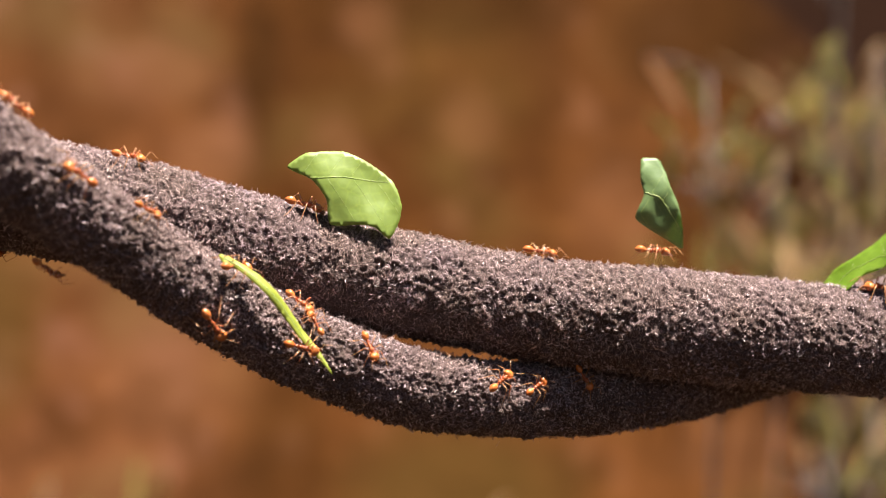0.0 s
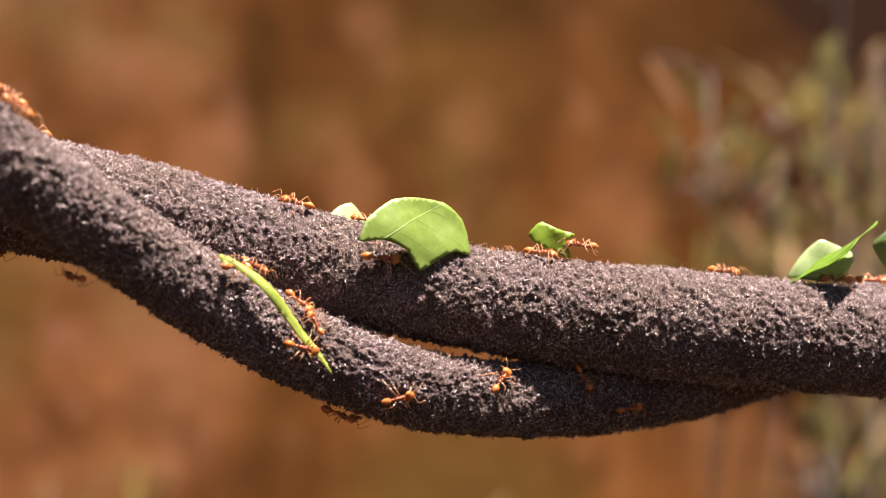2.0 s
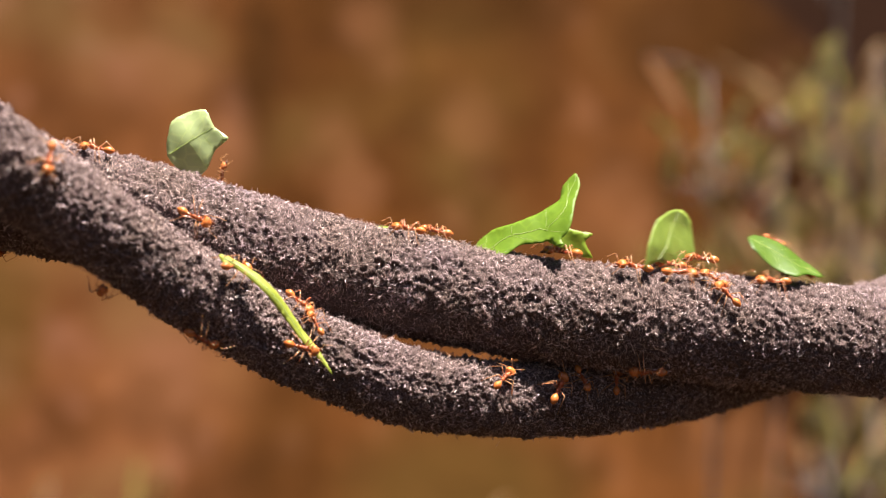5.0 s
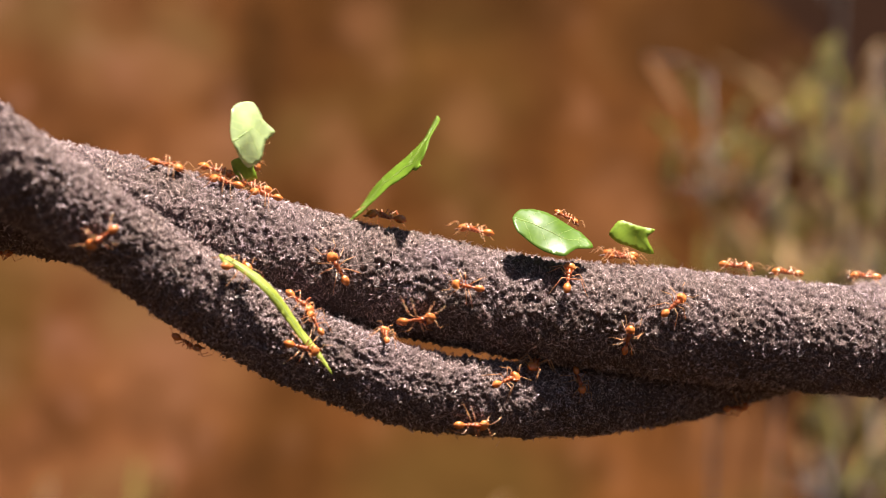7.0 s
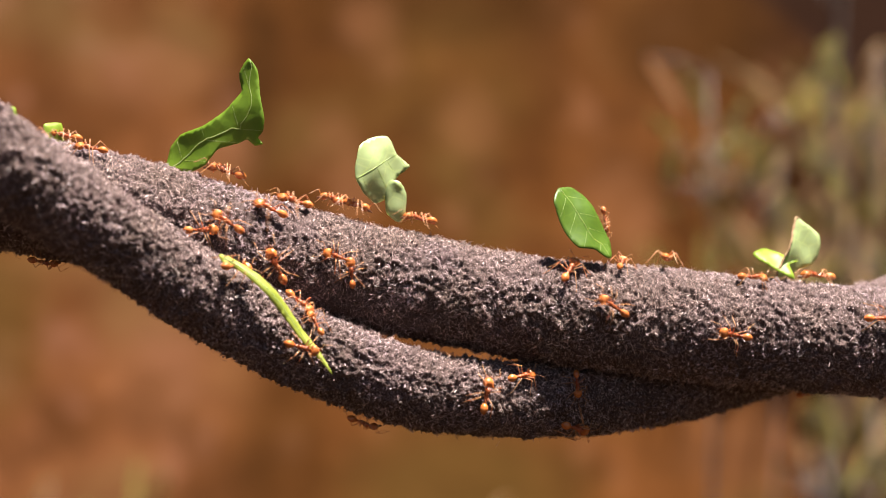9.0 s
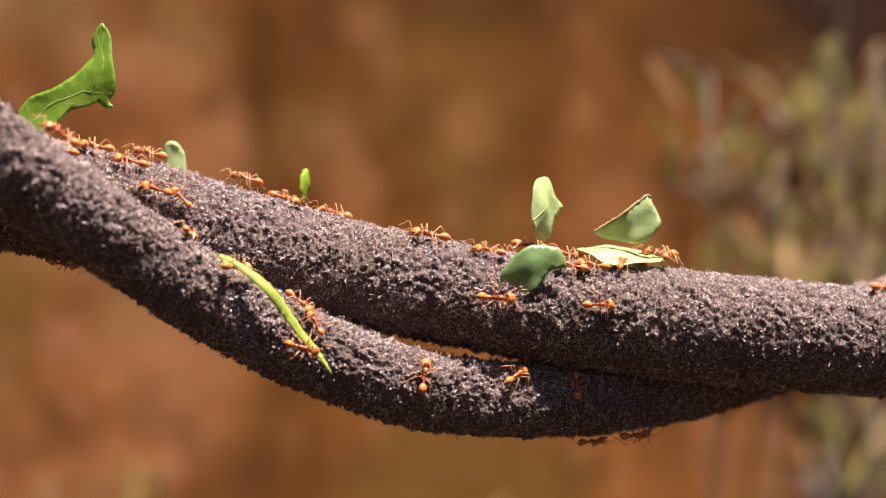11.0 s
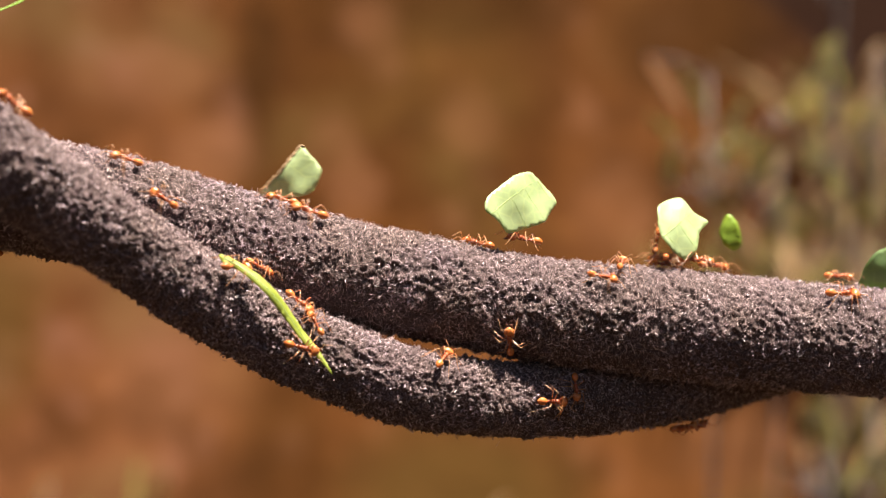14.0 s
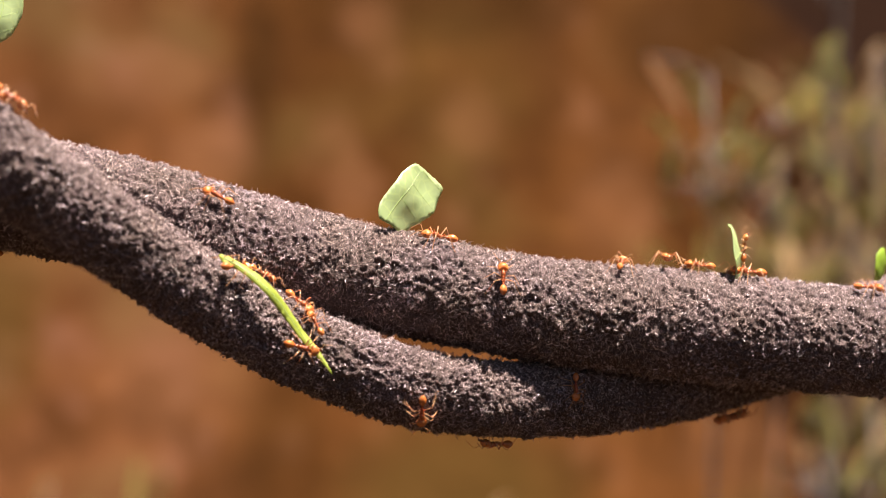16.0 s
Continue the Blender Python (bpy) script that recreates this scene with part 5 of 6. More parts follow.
# green, outline, and where it is carried: seconds, x, depth, height, roll, spin, turn
LEAVES = (
    ("FRESH", ((-10, 5), (-8.3, 6.6), (-6.3, 7.6), (-0.2, 7.9), (4.9, 5.4), (8.5, 2.3), (10, -1.8), (9.5, -4.8), (7.8, -7.9), (5.5, -6.1), (2.9, -5.4), (-2.5, -5.2), (-3.2, -0.8), (-5.8, 2.8)),
     ((0, -17.2, -4.9, 9.5, 0, -12, 4), (0.5, -17.6, -11.9, 3.7, -9, -10, 36), (1, -14.6, -13.6, -1.7, -15, 31, 0), (1.5, -9.8, -12.2, -0.6, 5, 30, 18), (2, -4.5, -7.8, 2, 29, -12, 38), (2.5, 2.9, -0.1, 4.1, 47, -6, 55), (3, 13.2, 3.9, 6.2, 45, -17, 77), (3.5, 22.5, 5, 5.5, 35, -18, 66), (4, 26, 5.5, 4, 36, -16, 72), (4.2, 25.2, 5.2, 4.2, 40, -4, 68), (4.6, 28, 5.8, 2.1, 43, 1, 60), (6.1, 85.1, 15.8, -3, 43, 1, 60), (16, 116.4, 15.8, -3, 43, 1, 60))),
    ("DEEP", ((-5.5, -3.9), (-7.1, -0.9), (-6, 2.6), (-3.3, 4.1), (0.8, 4), (5.7, 3.6), (8.4, 0.5), (5.5, -1.6), (3.6, -4.6), (0.2, -4.8)),
     ((0, 126.8, 15.8, -4.1, -30, -60, 0), (4.3, 89.2, 15.8, -3, -30, -60, 0), (6, 23.5, -0.8, 1.3, -30, -65, 0), (6.3, 20.1, -1.3, 1.1, -32, -72, 0), (6.5, 19.1, -1.3, 1.9, -31, -60, -4), (7, 18.8, -1.3, 3.2, -23, -45, 8), (7.5, 22.1, 1.1, 4, -27, -10, 16), (8, 22.2, 1.1, 4, -26, -7, 24), (8.5, 21.4, 1, 4.1, -28, -16, 23), (9, 24.8, 1.3, 5.1, -57, -44, 0), (9.2, 25.6, 3.4, 5.3, -62, -50, 0), (9.6, 30.1, 6.1, 5.7, -60, -48, 0), (11.2, 91.3, 15.8, 1.1, -60, -48, 0), (16, 116.4, 15.8, 1.1, -60, -48, 0))),
    ("MATT", ((-3.1, 8.1), (-1.5, 8.2), (0, 8), (1.2, 5.6), (2, 3), (3.3, -0.1), (4.1, -3.6), (4.4, -8.2), (2, -7), (-1.5, -4.9), (-4.4, -2.6), (-2.8, 1.5), (-3.4, 4.5)),
     ((0, 39.1, 7.5, 8.3, 0, 0, 0), (0.5, 49, 9.3, 6.8, 3, -4, 4), (1, 64.7, 12.1, 5.6, -7, -4, 4), (1.5, 74.3, 14.2, 4.1, -2, -4, 4), (2, 84.4, 15.8, 1.5, -24, 0, 0), (2.6, 95.5, 15.8, -0.9, 0, 0, 0), (16, 111.1, 15.8, -2, 0, 0, 0))),
    ("DARK", ((-13.4, 1.4), (-10, 3.4), (-6.9, 3.2), (-2.8, 0.5), (1.5, -0.8), (4, -0.9), (6, -1), (8.2, 1.5), (11.4, 1.6), (10.6, -1.2), (7.7, -4.2), (5, -7.4), (3, -8.6), (1.4, -8.5), (1.1, -9.9), (-0.1, -8.9), (-0.1, -7), (-1.6, -6.2), (-4.7, -4), (-8.2, -4), (-10.7, -2.7), (-12.1, -0.6)),
     ((0, 78.2, 15.1, 0.1, 48, -60, 0), (0.5, 63.6, 12.5, -4.4, 82, -16, 0), (1, 70, 13.4, 0.1, 49, -72, 0), (1.5, 68.4, 13, -1.4, 47, -72, 0), (1.8, 69.2, 13.2, 0.1, 42, -80, 0), (2, 70.6, 13.7, -1.4, 34, -89, 0), (2.2, 67.9, 13, -1.4, 44, -84, 0), (2.5, 68.1, 13, 2.4, 45, -74, 0), (3, 61.3, 11.6, 3.7, 51, -78, 0), (3.5, 50, 9.4, 5.7, 44, -72, 0), (4, 38.8, 7.3, 7.5, 38, -43, -21), (4.2, 32.7, 6.5, 5.7, 40, -45, 0), (6.3, 4.1, 3, 7.6, 25, -50, 0), (6.5, 2.2, 2.9, 11, 15, -34, -38), (7, -7.8, 1.9, 15, 49, -82, 11), (7.5, -16.9, 1.1, 16.1, 46, -73, 18), (8, -23, 0.7, 18, 45, -42, -5), (8.5, -28.5, 0.5, 20.6, 41, -2, -2), (9, -40.1, 0.6, 23.8, 52, -7, -8), (9.2, -36.1, 0.6, 25, 30, -72, 24), (11.3, -69.7, 1.7, 32.7, 50, -10, 0), (11.5, -70.8, 1.7, 34.7, 28, -17, -22), (12, -78.7, 1.9, 38.4, 13, 4, -26), (12.5, -79.9, 1.9, 38.6, 21, -28, -16), (13, -80, 1.9, 36.8, 19, -43, -15), (13.5, -79.7, 1.9, 36.6, 18, -66, -6), (14, -84.6, 2, 41.3, 17, -68, -2), (14.5, -93.9, 2, 46.3, 45, -40, 0), (16, -111, 2, 61.4, 45, -40, 0))),
    ("PALE", ((-5.52, 0.1), (-4.56, 3.98), (-1.56, 5.71), (1.56, 6.02), (3, 2.96), (5.52, 0.82), (3.12, -1.22), (1.56, -4.59), (-0.72, -6.02), (-3.96, -4.08), (-5.4, -2.04)),
     ((0, -10.7, 11.7, -0.4, 0, 0, 0), (1.8, -14.8, 9.4, 2.7, 0, 0, 0), (2, -15.9, 7.3, 2.4, 10, -10, 40), (2.5, -20.8, 7, 5.1, -6, -45, 43), (3, -25.8, 5.6, 5.4, 3, -28, 61), (3.5, -28.0, 5.5, 7.4, 8, -20, 76), (4, -32.6, 5.5, 8.1, 14, -28, 76), (4.2, -35.5, 3.5, 11, 20, 0, 0), (6.3, -47, 1, 21.2, -5, 0, 45), (6.5, -45.6, 0.9, 21.2, 6, -7, 66), (7, -33.6, 0.5, 20.5, -3, -10, 52), (7.5, -22.9, 0.7, 14.8, -12, -7, 37), (8, -18.1, 6.1, 13.6, -4, -18, 44), (8.5, -16.6, 5.1, 15.7, 4, -8, 46), (9, -10.7, 1.7, 14.2, -2, -4, 33), (9.2, -10.1, 1.7, 15, 0, 0, 10), (11.3, 21.1, 4.8, 6.4, 0, 0, 62), (12, 21.9, 4.9, 6.4, 0, 0, 60), (12.5, 26, 5.4, 3.3, 11, -32, 77), (13, 27.2, 5.6, 2.9, 0, 0, 66), (13.3, 35.2, 6.9, 2.1, 40, 0, 10), (13.5, 37.4, 7.3, 4.3, 9, -36, 33), (13.8, 40.4, 7.8, 3.2, 20, 0, 0), (14, 43.7, 8.4, 4.1, 1, -23, 30), (14.5, 44.3, 8.4, 1.6, -8, -17, 66), (15, 48.5, 9.2, 1.5, -7, -28, 54), (15.5, 54.5, 10.3, 2, -2, -28, 27), (16, 53.8, 10.2, -1.2, -11, -7, 76))),
    ("PALE", ((-5, -5.2), (-4.1, -3.3), (-2.3, -0.6), (-0.5, 3), (0.8, 5.3), (1.8, 4.5), (5, 1.8), (4.5, -2.1), (2.8, -3.6), (-0.3, -4.5), (-2.8, -5.3)),
     ((0, 126.8, 15.8, 0.1, 0, 0, 0), (7.6, 93.4, 15.8, -0.9, 0, 0, 0), (8, 83.2, 15.8, -1.1, 0, 0, 0), (8.5, 70.6, 13.5, 3, -9, -4, 4), (9, 64.9, 12.5, 0.6, 4, -4, 27), (9.2, 64.7, 12.3, 1.7, 10, 0, 20), (11.3, 31.6, 6.4, 5.4, -28, 0, 0), (11.5, 31.3, 6.3, 5.3, -22, -15, 6), (12, 27.4, 5.7, 7.3, -2, -4, 4), (12.5, 17.8, 4.4, 7.4, -8, -4, 4), (13, 2.5, 2.8, 10.7, -6, -4, 4), (13.5, -10.7, 1.7, 11.8, 1, -4, 4), (14, -26.8, 0.5, 13.5, -11, -4, 4), (14.5, -45.3, 0.9, 20.2, -14, -8, 4), (15, -66.3, 1.6, 27.1, -5, -6, 29), (15.3, -74.8, 1.8, 32.1, 0, 0, 0), (15.7, -83.8, 2, 37.3, 0, 0, 0), (16, -89.9, 2, 41.3, 0, 0, 0))),
    ("LIME", ((-1.8, 2.1), (-0.1, 2.3), (1.8, 1.9), (1.7, -0.1), (1.6, -2.2), (-0.1, -2.3), (-1.8, -2)),
     ((0, -2.5, 14.4, -0.9, 0, 0, 0), (5.7, -14.8, 9.4, 3.2, 0, 0, 0), (6.1, -21.4, 0.8, 8.1, 0, 0, 0), (6.3, -24.9, 0.6, 10.3, 15, 0, 0), (6.5, -27.2, 0.5, 9.6, 10, 0, 0), (7, -35.2, 0.5, 14.1, 20, 0, 0), (7.5, -38.3, 0.6, 15.9, 35, 0, 40), (8, -54.5, 1.2, 18.2, 0, 0, 0), (8.5, -64.4, 1.5, 19.4, 0, 0, 20), (9, -69, 1.6, 20.2, 10, 0, 40), (9.2, -70.2, 1.7, 20.9, 0, 0, 30), (9.6, -76.8, 1.9, 25.2, 0, 0, 0), (16, -109, 2, 44.3, 0, 0, 0))),
    ("PALE", ((2.8, 2), (3.6, 1.2), (3.4, -0.3), (1.6, -1.6), (-1.3, -2), (-3.6, -1.7), (-3.5, -0.3), (-2.5, 1.2), (-0.3, 1.9)),
     ((0, 33.5, 22.4, -10.5, 90, 0, 0), (7.7, 23.8, 19, -6.2, 90, 0, 0), (8.2, 17.3, 4.3, 4.3, 90, 0, 0), (8.5, 7.5, 3.3, 4.4, 90, 0, 0), (8.8, -1.2, 2.5, 6.6, 90, 0, 0), (9, -8.4, 1.9, 8.6, 80, 0, 0), (9.2, -8.9, 1.8, 8.9, 85, 0, 0), (10.4, -33.4, 0.5, 14.1, 90, 0, 0), (11.3, -55.6, 15.2, 16.8, 90, 0, 0), (16, -98.9, 2, 32.3, 90, 0, 0))),
    ("MATT", ((-4.76, -3.16), (-4.15, 0.79), (-2.32, 3.95), (2.07, 5.67), (4.76, 3.55), (2.68, 1.45), (2.07, -2.51), (-1.1, -5.67), (-3.54, -5.67)),
     ((0, -40.1, 16.6, 2.2, -25, 0, 0), (9.6, -14, 15.4, -0.9, -25, 0, 0), (10.2, -2.4, -5.6, -2.9, -25, 0, 0), (11.3, 23, -3.9, -4.9, -30, 0, 0), (11.5, 27.9, -3.1, -6.9, -23, 34, -16), (12, 35.3, -1, -2.7, -6, 31, -29), (12.5, 45.6, 6.7, 4.4, -2, 5, -40), (13, 60.5, 11.4, 4.7, -8, 5, -38), (13.5, 75.5, 14.6, -1, -10, 8, -18), (14, 81.9, 15.8, -4.6, -10, 8, -18), (14.5, 80.8, 15.6, 0.8, -8, 4, -35), (15, 89.2, 15.8, 0.1, 0, 0, 0), (16, 105.9, 15.8, -0.9, 0, 0, 0))),
    ("LIME", ((-4.2, 0.9), (-2.9, 2.7), (-1.7, 3.3), (0.6, 2.2), (2.4, 1.6), (4.2, 1), (2.6, -0.2), (3.6, -3.3), (1.2, -2.7), (-0.7, -1.6), (-2.7, -0.8)),
     ((0, -17, 13.2, 4.8, 0, 0, 0), (0.3, -13.1, 6.5, 9.3, -20, 0, 0), (0.5, -11, 5.7, 8, -20, 0, 0), (1, 2.3, 2.8, 4.8, 0, 0, 0), (1.5, 13.9, 6.9, 1.1, 0, 0, 0), (2, 19.5, 4.6, 1.6, 0, 0, 0), (3, 18.5, 7.4, 2.1, 0, 0, 0), (4, 18.5, 8.4, 1.9, 10, 0, 0), (4.2, 17.8, 8.3, 1.6, 10, 0, 0), (6.3, 34, 6.7, 0.9, 0, 0, 0), (6.5, 34, 6.7, 0.5, 5, 0, 0), (7, 34.2, 6.8, 2.1, 5, 0, 0), (7.5, 44.3, 8.4, 0.1, -35, -40, 0), (8, 50.7, 9.6, -1.1, -12, 0, 0), (8.5, 57.2, 10.8, -0.9, 0, -25, 0), (9, 60.7, 11.5, -2.2, -10, -45, 0), (9.2, 63, 11.9, -4, -10, -60, 0), (9.6, 69, 13.2, -3, 0, -30, 0), (11, 93.4, 15.8, -4.1, 0, -30, 0), (16, 116.4, 15.8, -5.1, 0, -30, 0))),
    ("LIME", ((-1.6, -2.6), (-2.3, -0.6), (-1.6, 1.6), (0.6, 3), (2, 3.2), (2.2, 1.2), (1.2, -1.2), (0, -2.8)),
     ((0, -180, 8, 34, 0, 0, 0), (8.4, -91, 2, 23, 0, 0, 30), (9.6, -63, 1.8, 19.5, 0, 0, 50), (10.4, -41, 0.8, 13.4, 0, 0, 70), (11.3, -17.5, 1.1, 6.6, 0, 0, 70), (11.5, -13.8, -6.6, 0.6, 0, 0, 40), (12, -4.8, -7.8, -5.8, 0, 0, 0), (12.5, 9.2, -4.5, -1.4, 0, 0, 0), (13, 19.7, 1.6, -0.7, 20, 0, 0), (13.5, 36, 4.1, 1.6, 20, 0, 0), (14, 52.5, 9.9, 2.7, 40, 0, 0), (14.5, 67.9, 13, -1.4, 20, 0, 0), (15, 67.2, 12.8, 1.7, 60, 0, 40), (15.5, 74.1, 14.3, -0.9, 40, 0, 20), (16, 80.9, 15.8, -3, 0, 0, 50))),
    ("PALE", ((-8.1, -2), (-7.5, 0), (-5.9, 1.5), (-0.8, 4.8), (3.3, 5.8), (5.9, 3.4), (8.1, 0.3), (6.2, -2), (4.8, -3.6), (1.8, -4.6), (-1.3, -5.4), (-3.3, -5.8), (-5.9, -3.6)),
     ((0, 118.2, 21.8, -4.1, 0, -70, 0), (9.6, 86, 19.8, -4.1, 0, -70, 0), (11.3, 26.5, 5.6, -0.5, -10, -74, 0), (12, 25.2, 5.4, -0.5, -10, -74, 0), (12.5, 17.6, 4.3, 0.7, -8, -72, 0), (13, 13.9, 3.9, -0.4, -10, -82, 0), (13.3, 15, 4, 2.1, -30, -50, 0), (13.5, 15.5, 4.1, 4.7, -25, -41, 40), (14, 13.9, 3.9, 8.5, -2, -13, 35), (14.5, 7.3, 3.3, 9.3, 0, -7, 10), (15, 2.4, 2.8, 10.2, 2, -4, 41), (15.5, -3.6, 2.4, 8.7, 13, -3, 55), (16, -5.8, 2.1, 9, 12, -3, 44))),
    ("PALE", ((-0.5, 3.9), (4.1, 3.4), (7.1, 1.4), (6.6, -1.2), (3.1, -3.2), (-0.5, -3.9), (-4.6, -2.7), (-7.1, -0.2), (-6.1, 2.1), (-3.6, 3.5)),
     ((0, -119, 2, 61.4, 90, 0, 0), (14.4, -94.9, 2, 51.4, 90, 0, 32), (15, -82.8, 2, 43.8, 100, 0, 32), (15.5, -78.3, 1.9, 37.3, 95, 0, 32), (16, -78.3, 1.9, 43.1, 75, 0, 32))),
    ("PALE", ((-5.9, -3.3), (-5, -1.1), (-2.5, 2), (0.1, 3.8), (2.6, 3), (5.7, 1.5), (5.9, -0.3), (4.1, -3.1), (0.1, -3.8)),
     ((0, 95.5, 15.8, 0.1, 0, 0, 0), (1.1, 87.7, 15.8, 1.7, 0, -10, 0), (1.3, 82.2, 15.8, 0.4, 20, -10, 0), (1.5, 77.9, 15.1, -1.1, 10, -10, 0), (1.8, 72, 13.8, -1.5, 0, -10, 0), (2, 69.2, 13.2, -2, 0, -10, 0), (2.2, 66.2, 12.6, -3, 0, -10, 0), (2.4, 66.2, 16.5, -4.9, 0, -45, 0), (2.6, 66.2, 20.3, -6.8, 0, -75, 0), (3, 65.2, 27.8, -10.6, 0, -75, 0), (16, 58.5, 26.6, -12.8, 0, -75, 0))),
    ("DARK", ((-4.2, -0.1), (-2.5, 1.1), (0.4, 1.7), (3.2, 1.3), (4.2, 0.4), (2.4, -0.9), (-0.2, -1.7), (-2.5, -1.5)),
     ((0, 55.2, 33.8, -27.2, 0, 0, 0), (6, 55.2, 33.8, -28.3, 0, 0, 0), (6.3, 54.7, 33.7, -32.3, 0, 0, 0), (6.5, 54.7, 33.7, -32.3, 0, 0, 0), (6.7, 52.1, 33.2, -33.1, 10, 0, 0), (7, 51.3, 33.2, -27.1, 0, 0, 0), (16, 51.9, 33.2, -25, 0, 0, 0))),
)


def held(x, y, z, roll, spin, turn, tilt=0):
    m = Matrix.Rotation(radians(-tilt), 4, "X") @ Matrix.Rotation(radians(turn), 4, "Z") @ Matrix.Rotation(radians(-roll), 4, "Y") @ Matrix.Rotation(radians(spin), 4, "X")
    return Matrix.Translation(CROSS + Vector((x, y, z)) * MM) @ m


STRIP = leaf_piece([(-13.8, 0.1), (-12.6, 1.0), (-9.5, 1.75), (-6, 2.15), (-1, 2.1), (4, 1.6), (9, 0.8), (13.8, -1.0), (9.5, -0.5), (3, 0.1), (-2, 0.3), (-7, 0.4), (-10.5, 0.2), (-12.2, -0.6)],
                   LEAF_STRIP, 77, "long narrow yellow-lime leaf strip lying on the lower vine", 0.6)
STRIP.matrix_basis = held(-27.7, -19.0, -10.6, -46, -30, 5)


# ---- plants on the bank behind, far out of focus ----
def blade_mesh(name, mat, length, width, bow):
    bm = bmesh.new()
    rows = []
    for i in range(7):
        u = i / 6
        w = width * math.sin(math.pi * (0.08 + 0.9 * u)) ** 0.7
        z, y = length * u, bow * u * u
        rows.append([bm.verts.new((-w / 2, y, z)), bm.verts.new((0, y + w * 0.18, z)), bm.verts.new((w / 2, y, z))])
    for a, b in zip(rows, rows[1:]):
        for k in range(2):
            bm.faces.new((a[k], a[k + 1], b[k + 1], b[k]))
    bmesh.ops.solidify(bm, geom=bm.faces, thickness=0.0006)
    return mesh_of(name, bm, mat)


BLADES = [blade_mesh("blade", m, l, w, b) for m, l, w, b in
          ((GRASS_OLIVE, 0.04, 0.0055, 0.012), (GRASS_OLIVE, 0.026, 0.007, 0.006), (GRASS_DRY, 0.03, 0.006, 0.01), (GRASS_DRY, 0.045, 0.004, 0.02))]


def on_bank(x, z):
    """The depth at which the bank reaches the height z."""
    y = 0.45
    while ground_height(x, y) < z and y < 1.1:
        y += 0.004
    return y


def tuft(x, z, size, blades, seed, dry, kind="grass_tuft"):
    rng = random.Random(seed)
    top = new(kind)
    top.matrix_basis = pose(x, on_bank(x, z), z - 0.003)
    tagged(top, "tuft of dry tan grass on the earth bank" if dry > 0.6 else "tuft of olive green grass on the earth bank", "grass", "grass tufts on the bank")
    for k in range(blades):
        ob = new("blade", BLADES[(2 if rng.random() < dry else 0) + rng.randrange(2)])
        ob.parent = top
        ob.matrix_basis = pose(rng.uniform(-0.012, 0.012), rng.uniform(-0.012, 0), rng.uniform(-0.004, 0.02), rng.uniform(0, 65), rng.uniform(-70, 70), rng.uniform(-50, 50)) @ Matrix.Scale(size, 4)


WEED_TONES = (GRASS_OLIVE, GRASS_PALE, GRASS_DRY, GRASS_TAN)
SMALL_LEAVES = [blade_mesh("weed_leaf", m, 0.014, 0.004, 0.003) for m in WEED_TONES]


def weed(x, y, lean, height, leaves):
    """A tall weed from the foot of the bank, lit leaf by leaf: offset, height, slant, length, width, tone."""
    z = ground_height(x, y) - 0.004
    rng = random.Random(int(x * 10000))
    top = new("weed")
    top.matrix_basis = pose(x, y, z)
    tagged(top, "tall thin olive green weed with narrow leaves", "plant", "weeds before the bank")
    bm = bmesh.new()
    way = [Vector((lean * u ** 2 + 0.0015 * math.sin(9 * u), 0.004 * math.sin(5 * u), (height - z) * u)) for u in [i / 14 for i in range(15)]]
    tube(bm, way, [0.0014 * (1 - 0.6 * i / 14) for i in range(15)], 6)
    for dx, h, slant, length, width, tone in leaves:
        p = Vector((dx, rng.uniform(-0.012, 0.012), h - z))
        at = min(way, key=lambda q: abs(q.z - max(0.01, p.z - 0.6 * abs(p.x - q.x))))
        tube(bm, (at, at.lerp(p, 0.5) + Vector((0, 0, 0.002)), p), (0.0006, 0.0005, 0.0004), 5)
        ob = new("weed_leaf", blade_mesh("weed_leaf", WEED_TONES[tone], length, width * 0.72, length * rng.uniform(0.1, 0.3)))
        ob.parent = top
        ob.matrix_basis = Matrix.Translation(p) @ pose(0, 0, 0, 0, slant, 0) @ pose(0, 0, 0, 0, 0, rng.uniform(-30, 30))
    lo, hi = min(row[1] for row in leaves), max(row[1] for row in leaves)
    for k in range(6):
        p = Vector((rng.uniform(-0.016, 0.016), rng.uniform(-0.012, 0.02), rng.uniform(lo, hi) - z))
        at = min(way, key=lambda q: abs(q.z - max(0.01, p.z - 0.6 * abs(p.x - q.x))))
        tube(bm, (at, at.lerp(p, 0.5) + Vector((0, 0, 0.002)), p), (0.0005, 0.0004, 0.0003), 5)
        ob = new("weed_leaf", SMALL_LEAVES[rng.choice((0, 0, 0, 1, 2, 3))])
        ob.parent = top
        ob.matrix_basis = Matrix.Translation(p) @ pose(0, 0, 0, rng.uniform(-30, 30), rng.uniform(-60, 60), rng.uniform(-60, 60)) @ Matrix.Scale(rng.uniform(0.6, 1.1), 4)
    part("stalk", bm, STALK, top)


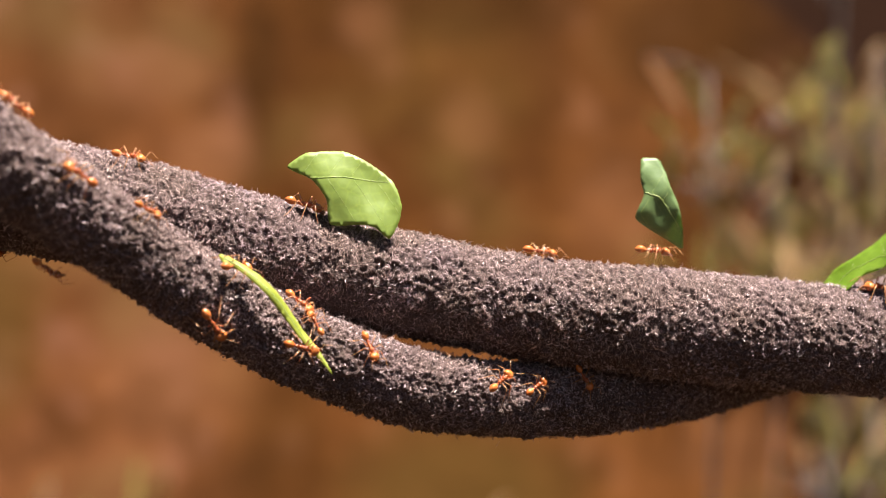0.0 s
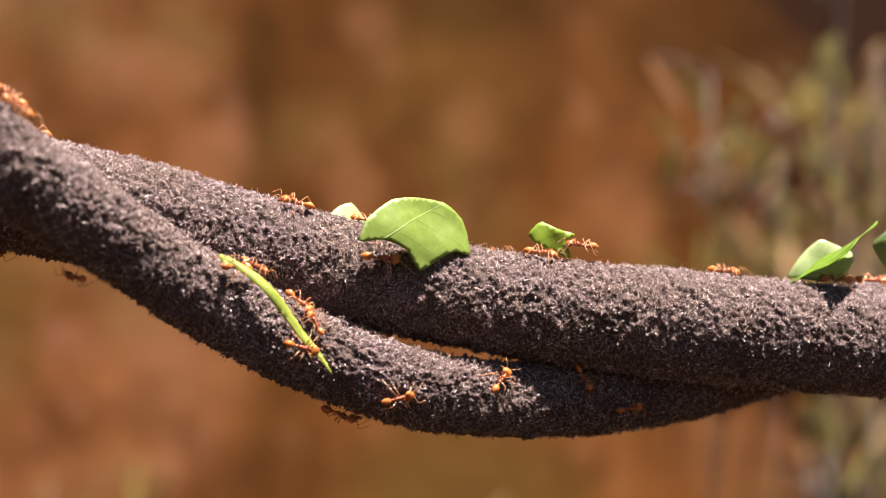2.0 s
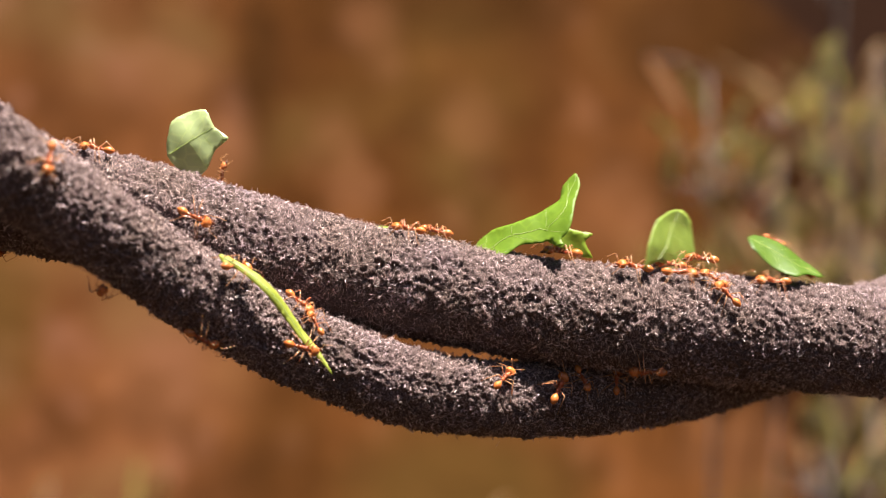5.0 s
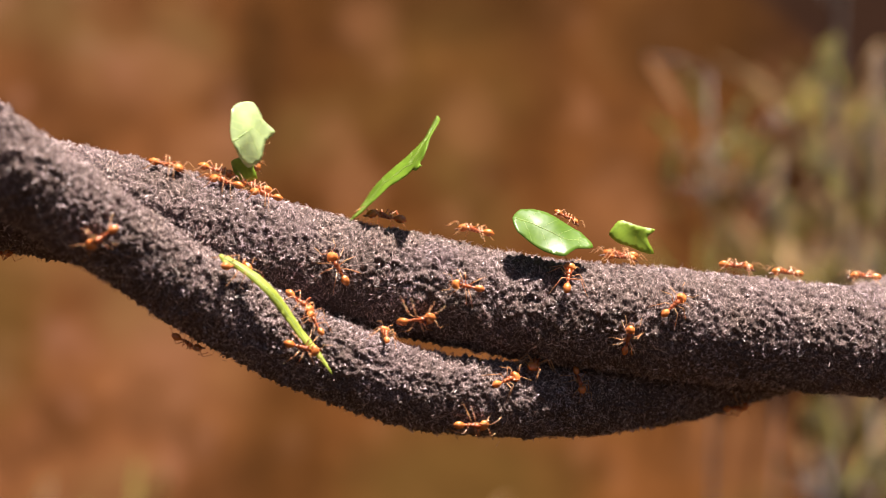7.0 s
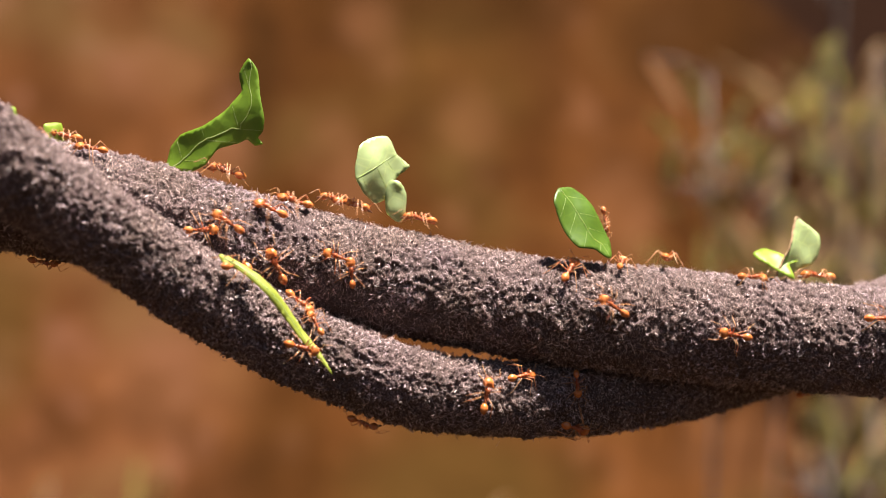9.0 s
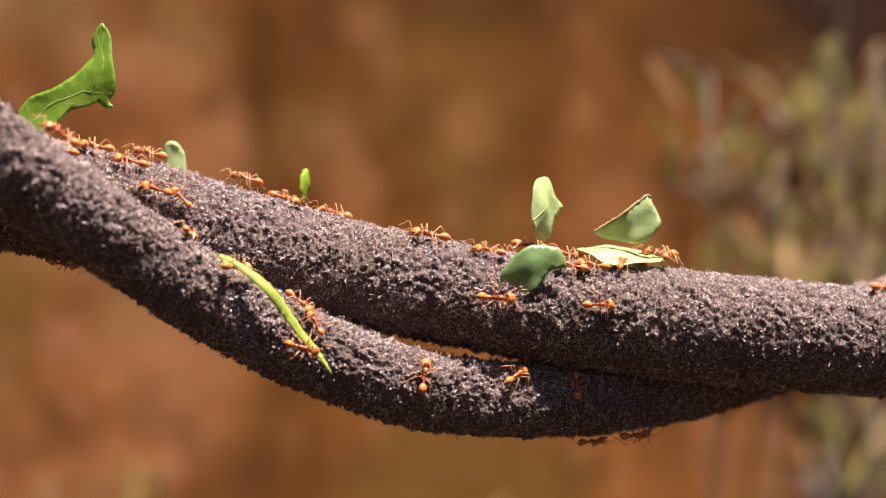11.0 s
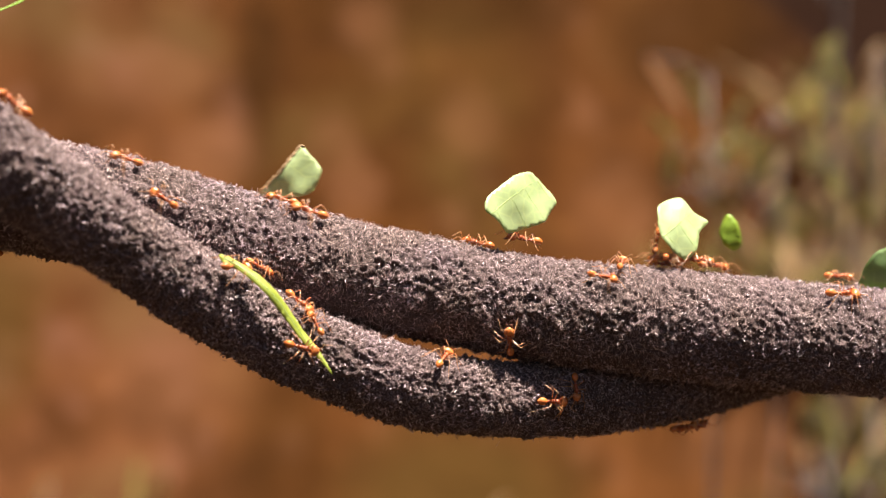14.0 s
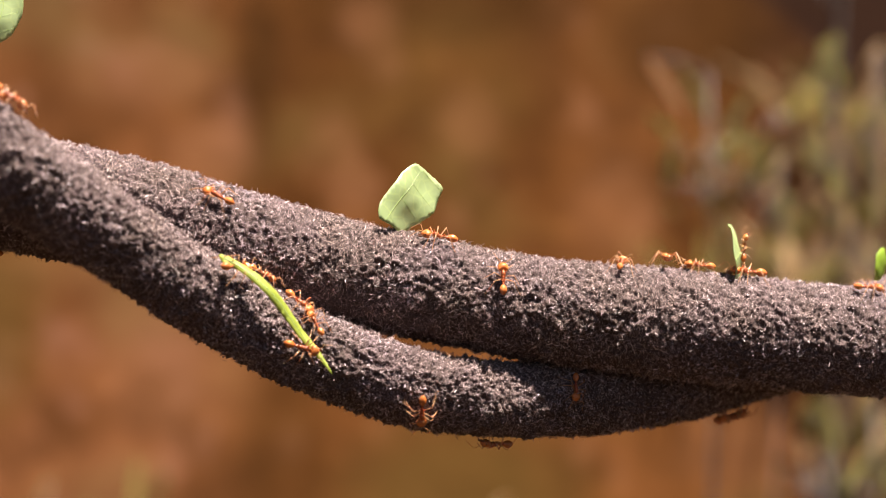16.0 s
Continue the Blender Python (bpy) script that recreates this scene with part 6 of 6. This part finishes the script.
def make_grass():
    rng = random.Random(5)
    for k in range(17):
        u = rng.random()
        x = 0.115 + 0.13 * math.sqrt(u)
        z = rng.uniform(0.55, 0.655 - 0.6 * max(0, 0.16 - x)) if x < 0.175 else rng.uniform(0.44, 0.67)
        tuft(x, z, rng.uniform(0.7, 1.25), 7, 100 + k, rng.choice((0.25, 0.5, 0.9)))
    for k in range(12):
        tuft(rng.uniform(-0.27, 0.1), rng.uniform(0.4, 0.46), rng.uniform(0.5, 0.9), 4, 230 + k, 0.7)
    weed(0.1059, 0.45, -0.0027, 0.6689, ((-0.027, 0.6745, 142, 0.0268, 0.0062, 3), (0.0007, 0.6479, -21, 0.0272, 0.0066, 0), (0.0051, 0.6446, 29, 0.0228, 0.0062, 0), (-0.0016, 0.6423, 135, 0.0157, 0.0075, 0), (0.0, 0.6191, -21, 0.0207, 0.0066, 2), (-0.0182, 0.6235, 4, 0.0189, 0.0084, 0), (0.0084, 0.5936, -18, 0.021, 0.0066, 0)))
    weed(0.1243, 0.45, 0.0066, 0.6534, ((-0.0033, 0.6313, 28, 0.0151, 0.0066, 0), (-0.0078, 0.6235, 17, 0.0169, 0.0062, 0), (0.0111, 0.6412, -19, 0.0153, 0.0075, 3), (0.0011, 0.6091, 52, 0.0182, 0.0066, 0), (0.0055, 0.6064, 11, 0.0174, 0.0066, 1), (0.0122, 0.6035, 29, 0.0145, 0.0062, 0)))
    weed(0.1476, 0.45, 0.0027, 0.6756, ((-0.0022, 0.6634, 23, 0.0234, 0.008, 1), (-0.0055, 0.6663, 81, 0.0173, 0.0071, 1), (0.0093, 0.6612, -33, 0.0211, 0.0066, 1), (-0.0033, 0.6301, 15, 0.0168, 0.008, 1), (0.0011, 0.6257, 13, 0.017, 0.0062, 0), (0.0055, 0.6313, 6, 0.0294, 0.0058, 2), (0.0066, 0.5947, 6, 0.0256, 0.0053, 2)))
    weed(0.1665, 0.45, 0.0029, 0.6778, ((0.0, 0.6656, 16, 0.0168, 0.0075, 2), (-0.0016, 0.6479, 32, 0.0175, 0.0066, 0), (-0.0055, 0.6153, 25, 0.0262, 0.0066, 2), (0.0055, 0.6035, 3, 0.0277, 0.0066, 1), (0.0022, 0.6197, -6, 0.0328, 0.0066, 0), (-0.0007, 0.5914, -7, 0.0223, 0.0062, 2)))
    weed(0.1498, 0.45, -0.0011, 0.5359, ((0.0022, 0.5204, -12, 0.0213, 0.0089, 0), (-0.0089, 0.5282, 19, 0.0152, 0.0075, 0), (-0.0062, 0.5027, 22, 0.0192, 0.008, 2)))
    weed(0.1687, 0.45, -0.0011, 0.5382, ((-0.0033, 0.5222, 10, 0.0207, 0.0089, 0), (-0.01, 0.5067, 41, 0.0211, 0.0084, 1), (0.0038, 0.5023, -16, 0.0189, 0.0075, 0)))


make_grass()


def sapling():
    top = new("sapling")
    y = on_bank(0.18, 0.45)
    tagged(top, "thin bare grey upright stem before the bank", "plant")
    way = [(0.181 + 0.004 * math.sin(i * 1.3), y - 0.06 - 0.004 * i, 0.3 + 0.045 * i) for i in range(14)]
    bm = bmesh.new()
    tube(bm, way, [0.0027 - 0.00009 * i for i in range(14)], 8)
    part("stem", bm, STALK, top)
    for i, side in ((7, 1), (9, -1), (11, 1)):
        x, y, z = way[i]
        bm = bmesh.new()
        tube(bm, [(x + side * 0.012 * k, y - 0.002 * k, z + 0.016 * k) for k in range(4)], [0.0009, 0.0008, 0.0006, 0.0004], 6)
        part("twig", bm, STALK, top)


sapling()


# ---- everything that moves ----
def motions():
    first = make_ant()
    ants = [first] + [copy_thing(first, Matrix()) for _ in TRAILS[1:]]
    for k, (ant, (size, trail)) in enumerate(zip(ants, TRAILS)):
        ant.scale = (1.1 * size,) * 3
        rows = march(list(trail))
        walk(ant, [(t, m) for t, m, went in rows])
        times, steps = [r[0] for r in rows], [r[2] for r in rows]
        legs = [o for o in ant.children if o.name.startswith("leg")]
        beats = [0.0]
        t = 0.0
        while t < 15.85:
            t += 0.1
            if abs(np.interp(t + 0.1, times, steps) - np.interp(t - 0.1, times, steps)) > 0.5:
                beats.append(t)
        beats.append(16.0)
        for leg in legs:
            base, gait, side = leg["base"], leg["gait"], leg["side"]
            poses = []
            off = 13 * math.sin(k * 7.3 + base[0] * 5000 + side)
            for i, b in enumerate(beats):
                moving = 0 < i < len(beats) - 1
                beat = gait * (1 if int(round(b * 10)) % 2 else -1) if moving else 0.35 * gait
                poses.append((b, pose(*base, side * (9 * (beat > 0)) if moving else 0, 0, 17 * beat * side + off * 0.5)))
            walk(leg, poses)
    for k, (green, outline, rows) in enumerate(LEAVES):
        mat, label = GREENS[green]
        leaf = leaf_piece(list(outline), mat, k, label, 0.35 if k in (0, 3) else 0.8, (0, 26) if k == 5 else (), k in (0, 1, 2, 3, 4, 11, 12), RIBS.get(k))
        walk(leaf, [(row[0], held(*row[1:])) for row in rows])


motions()
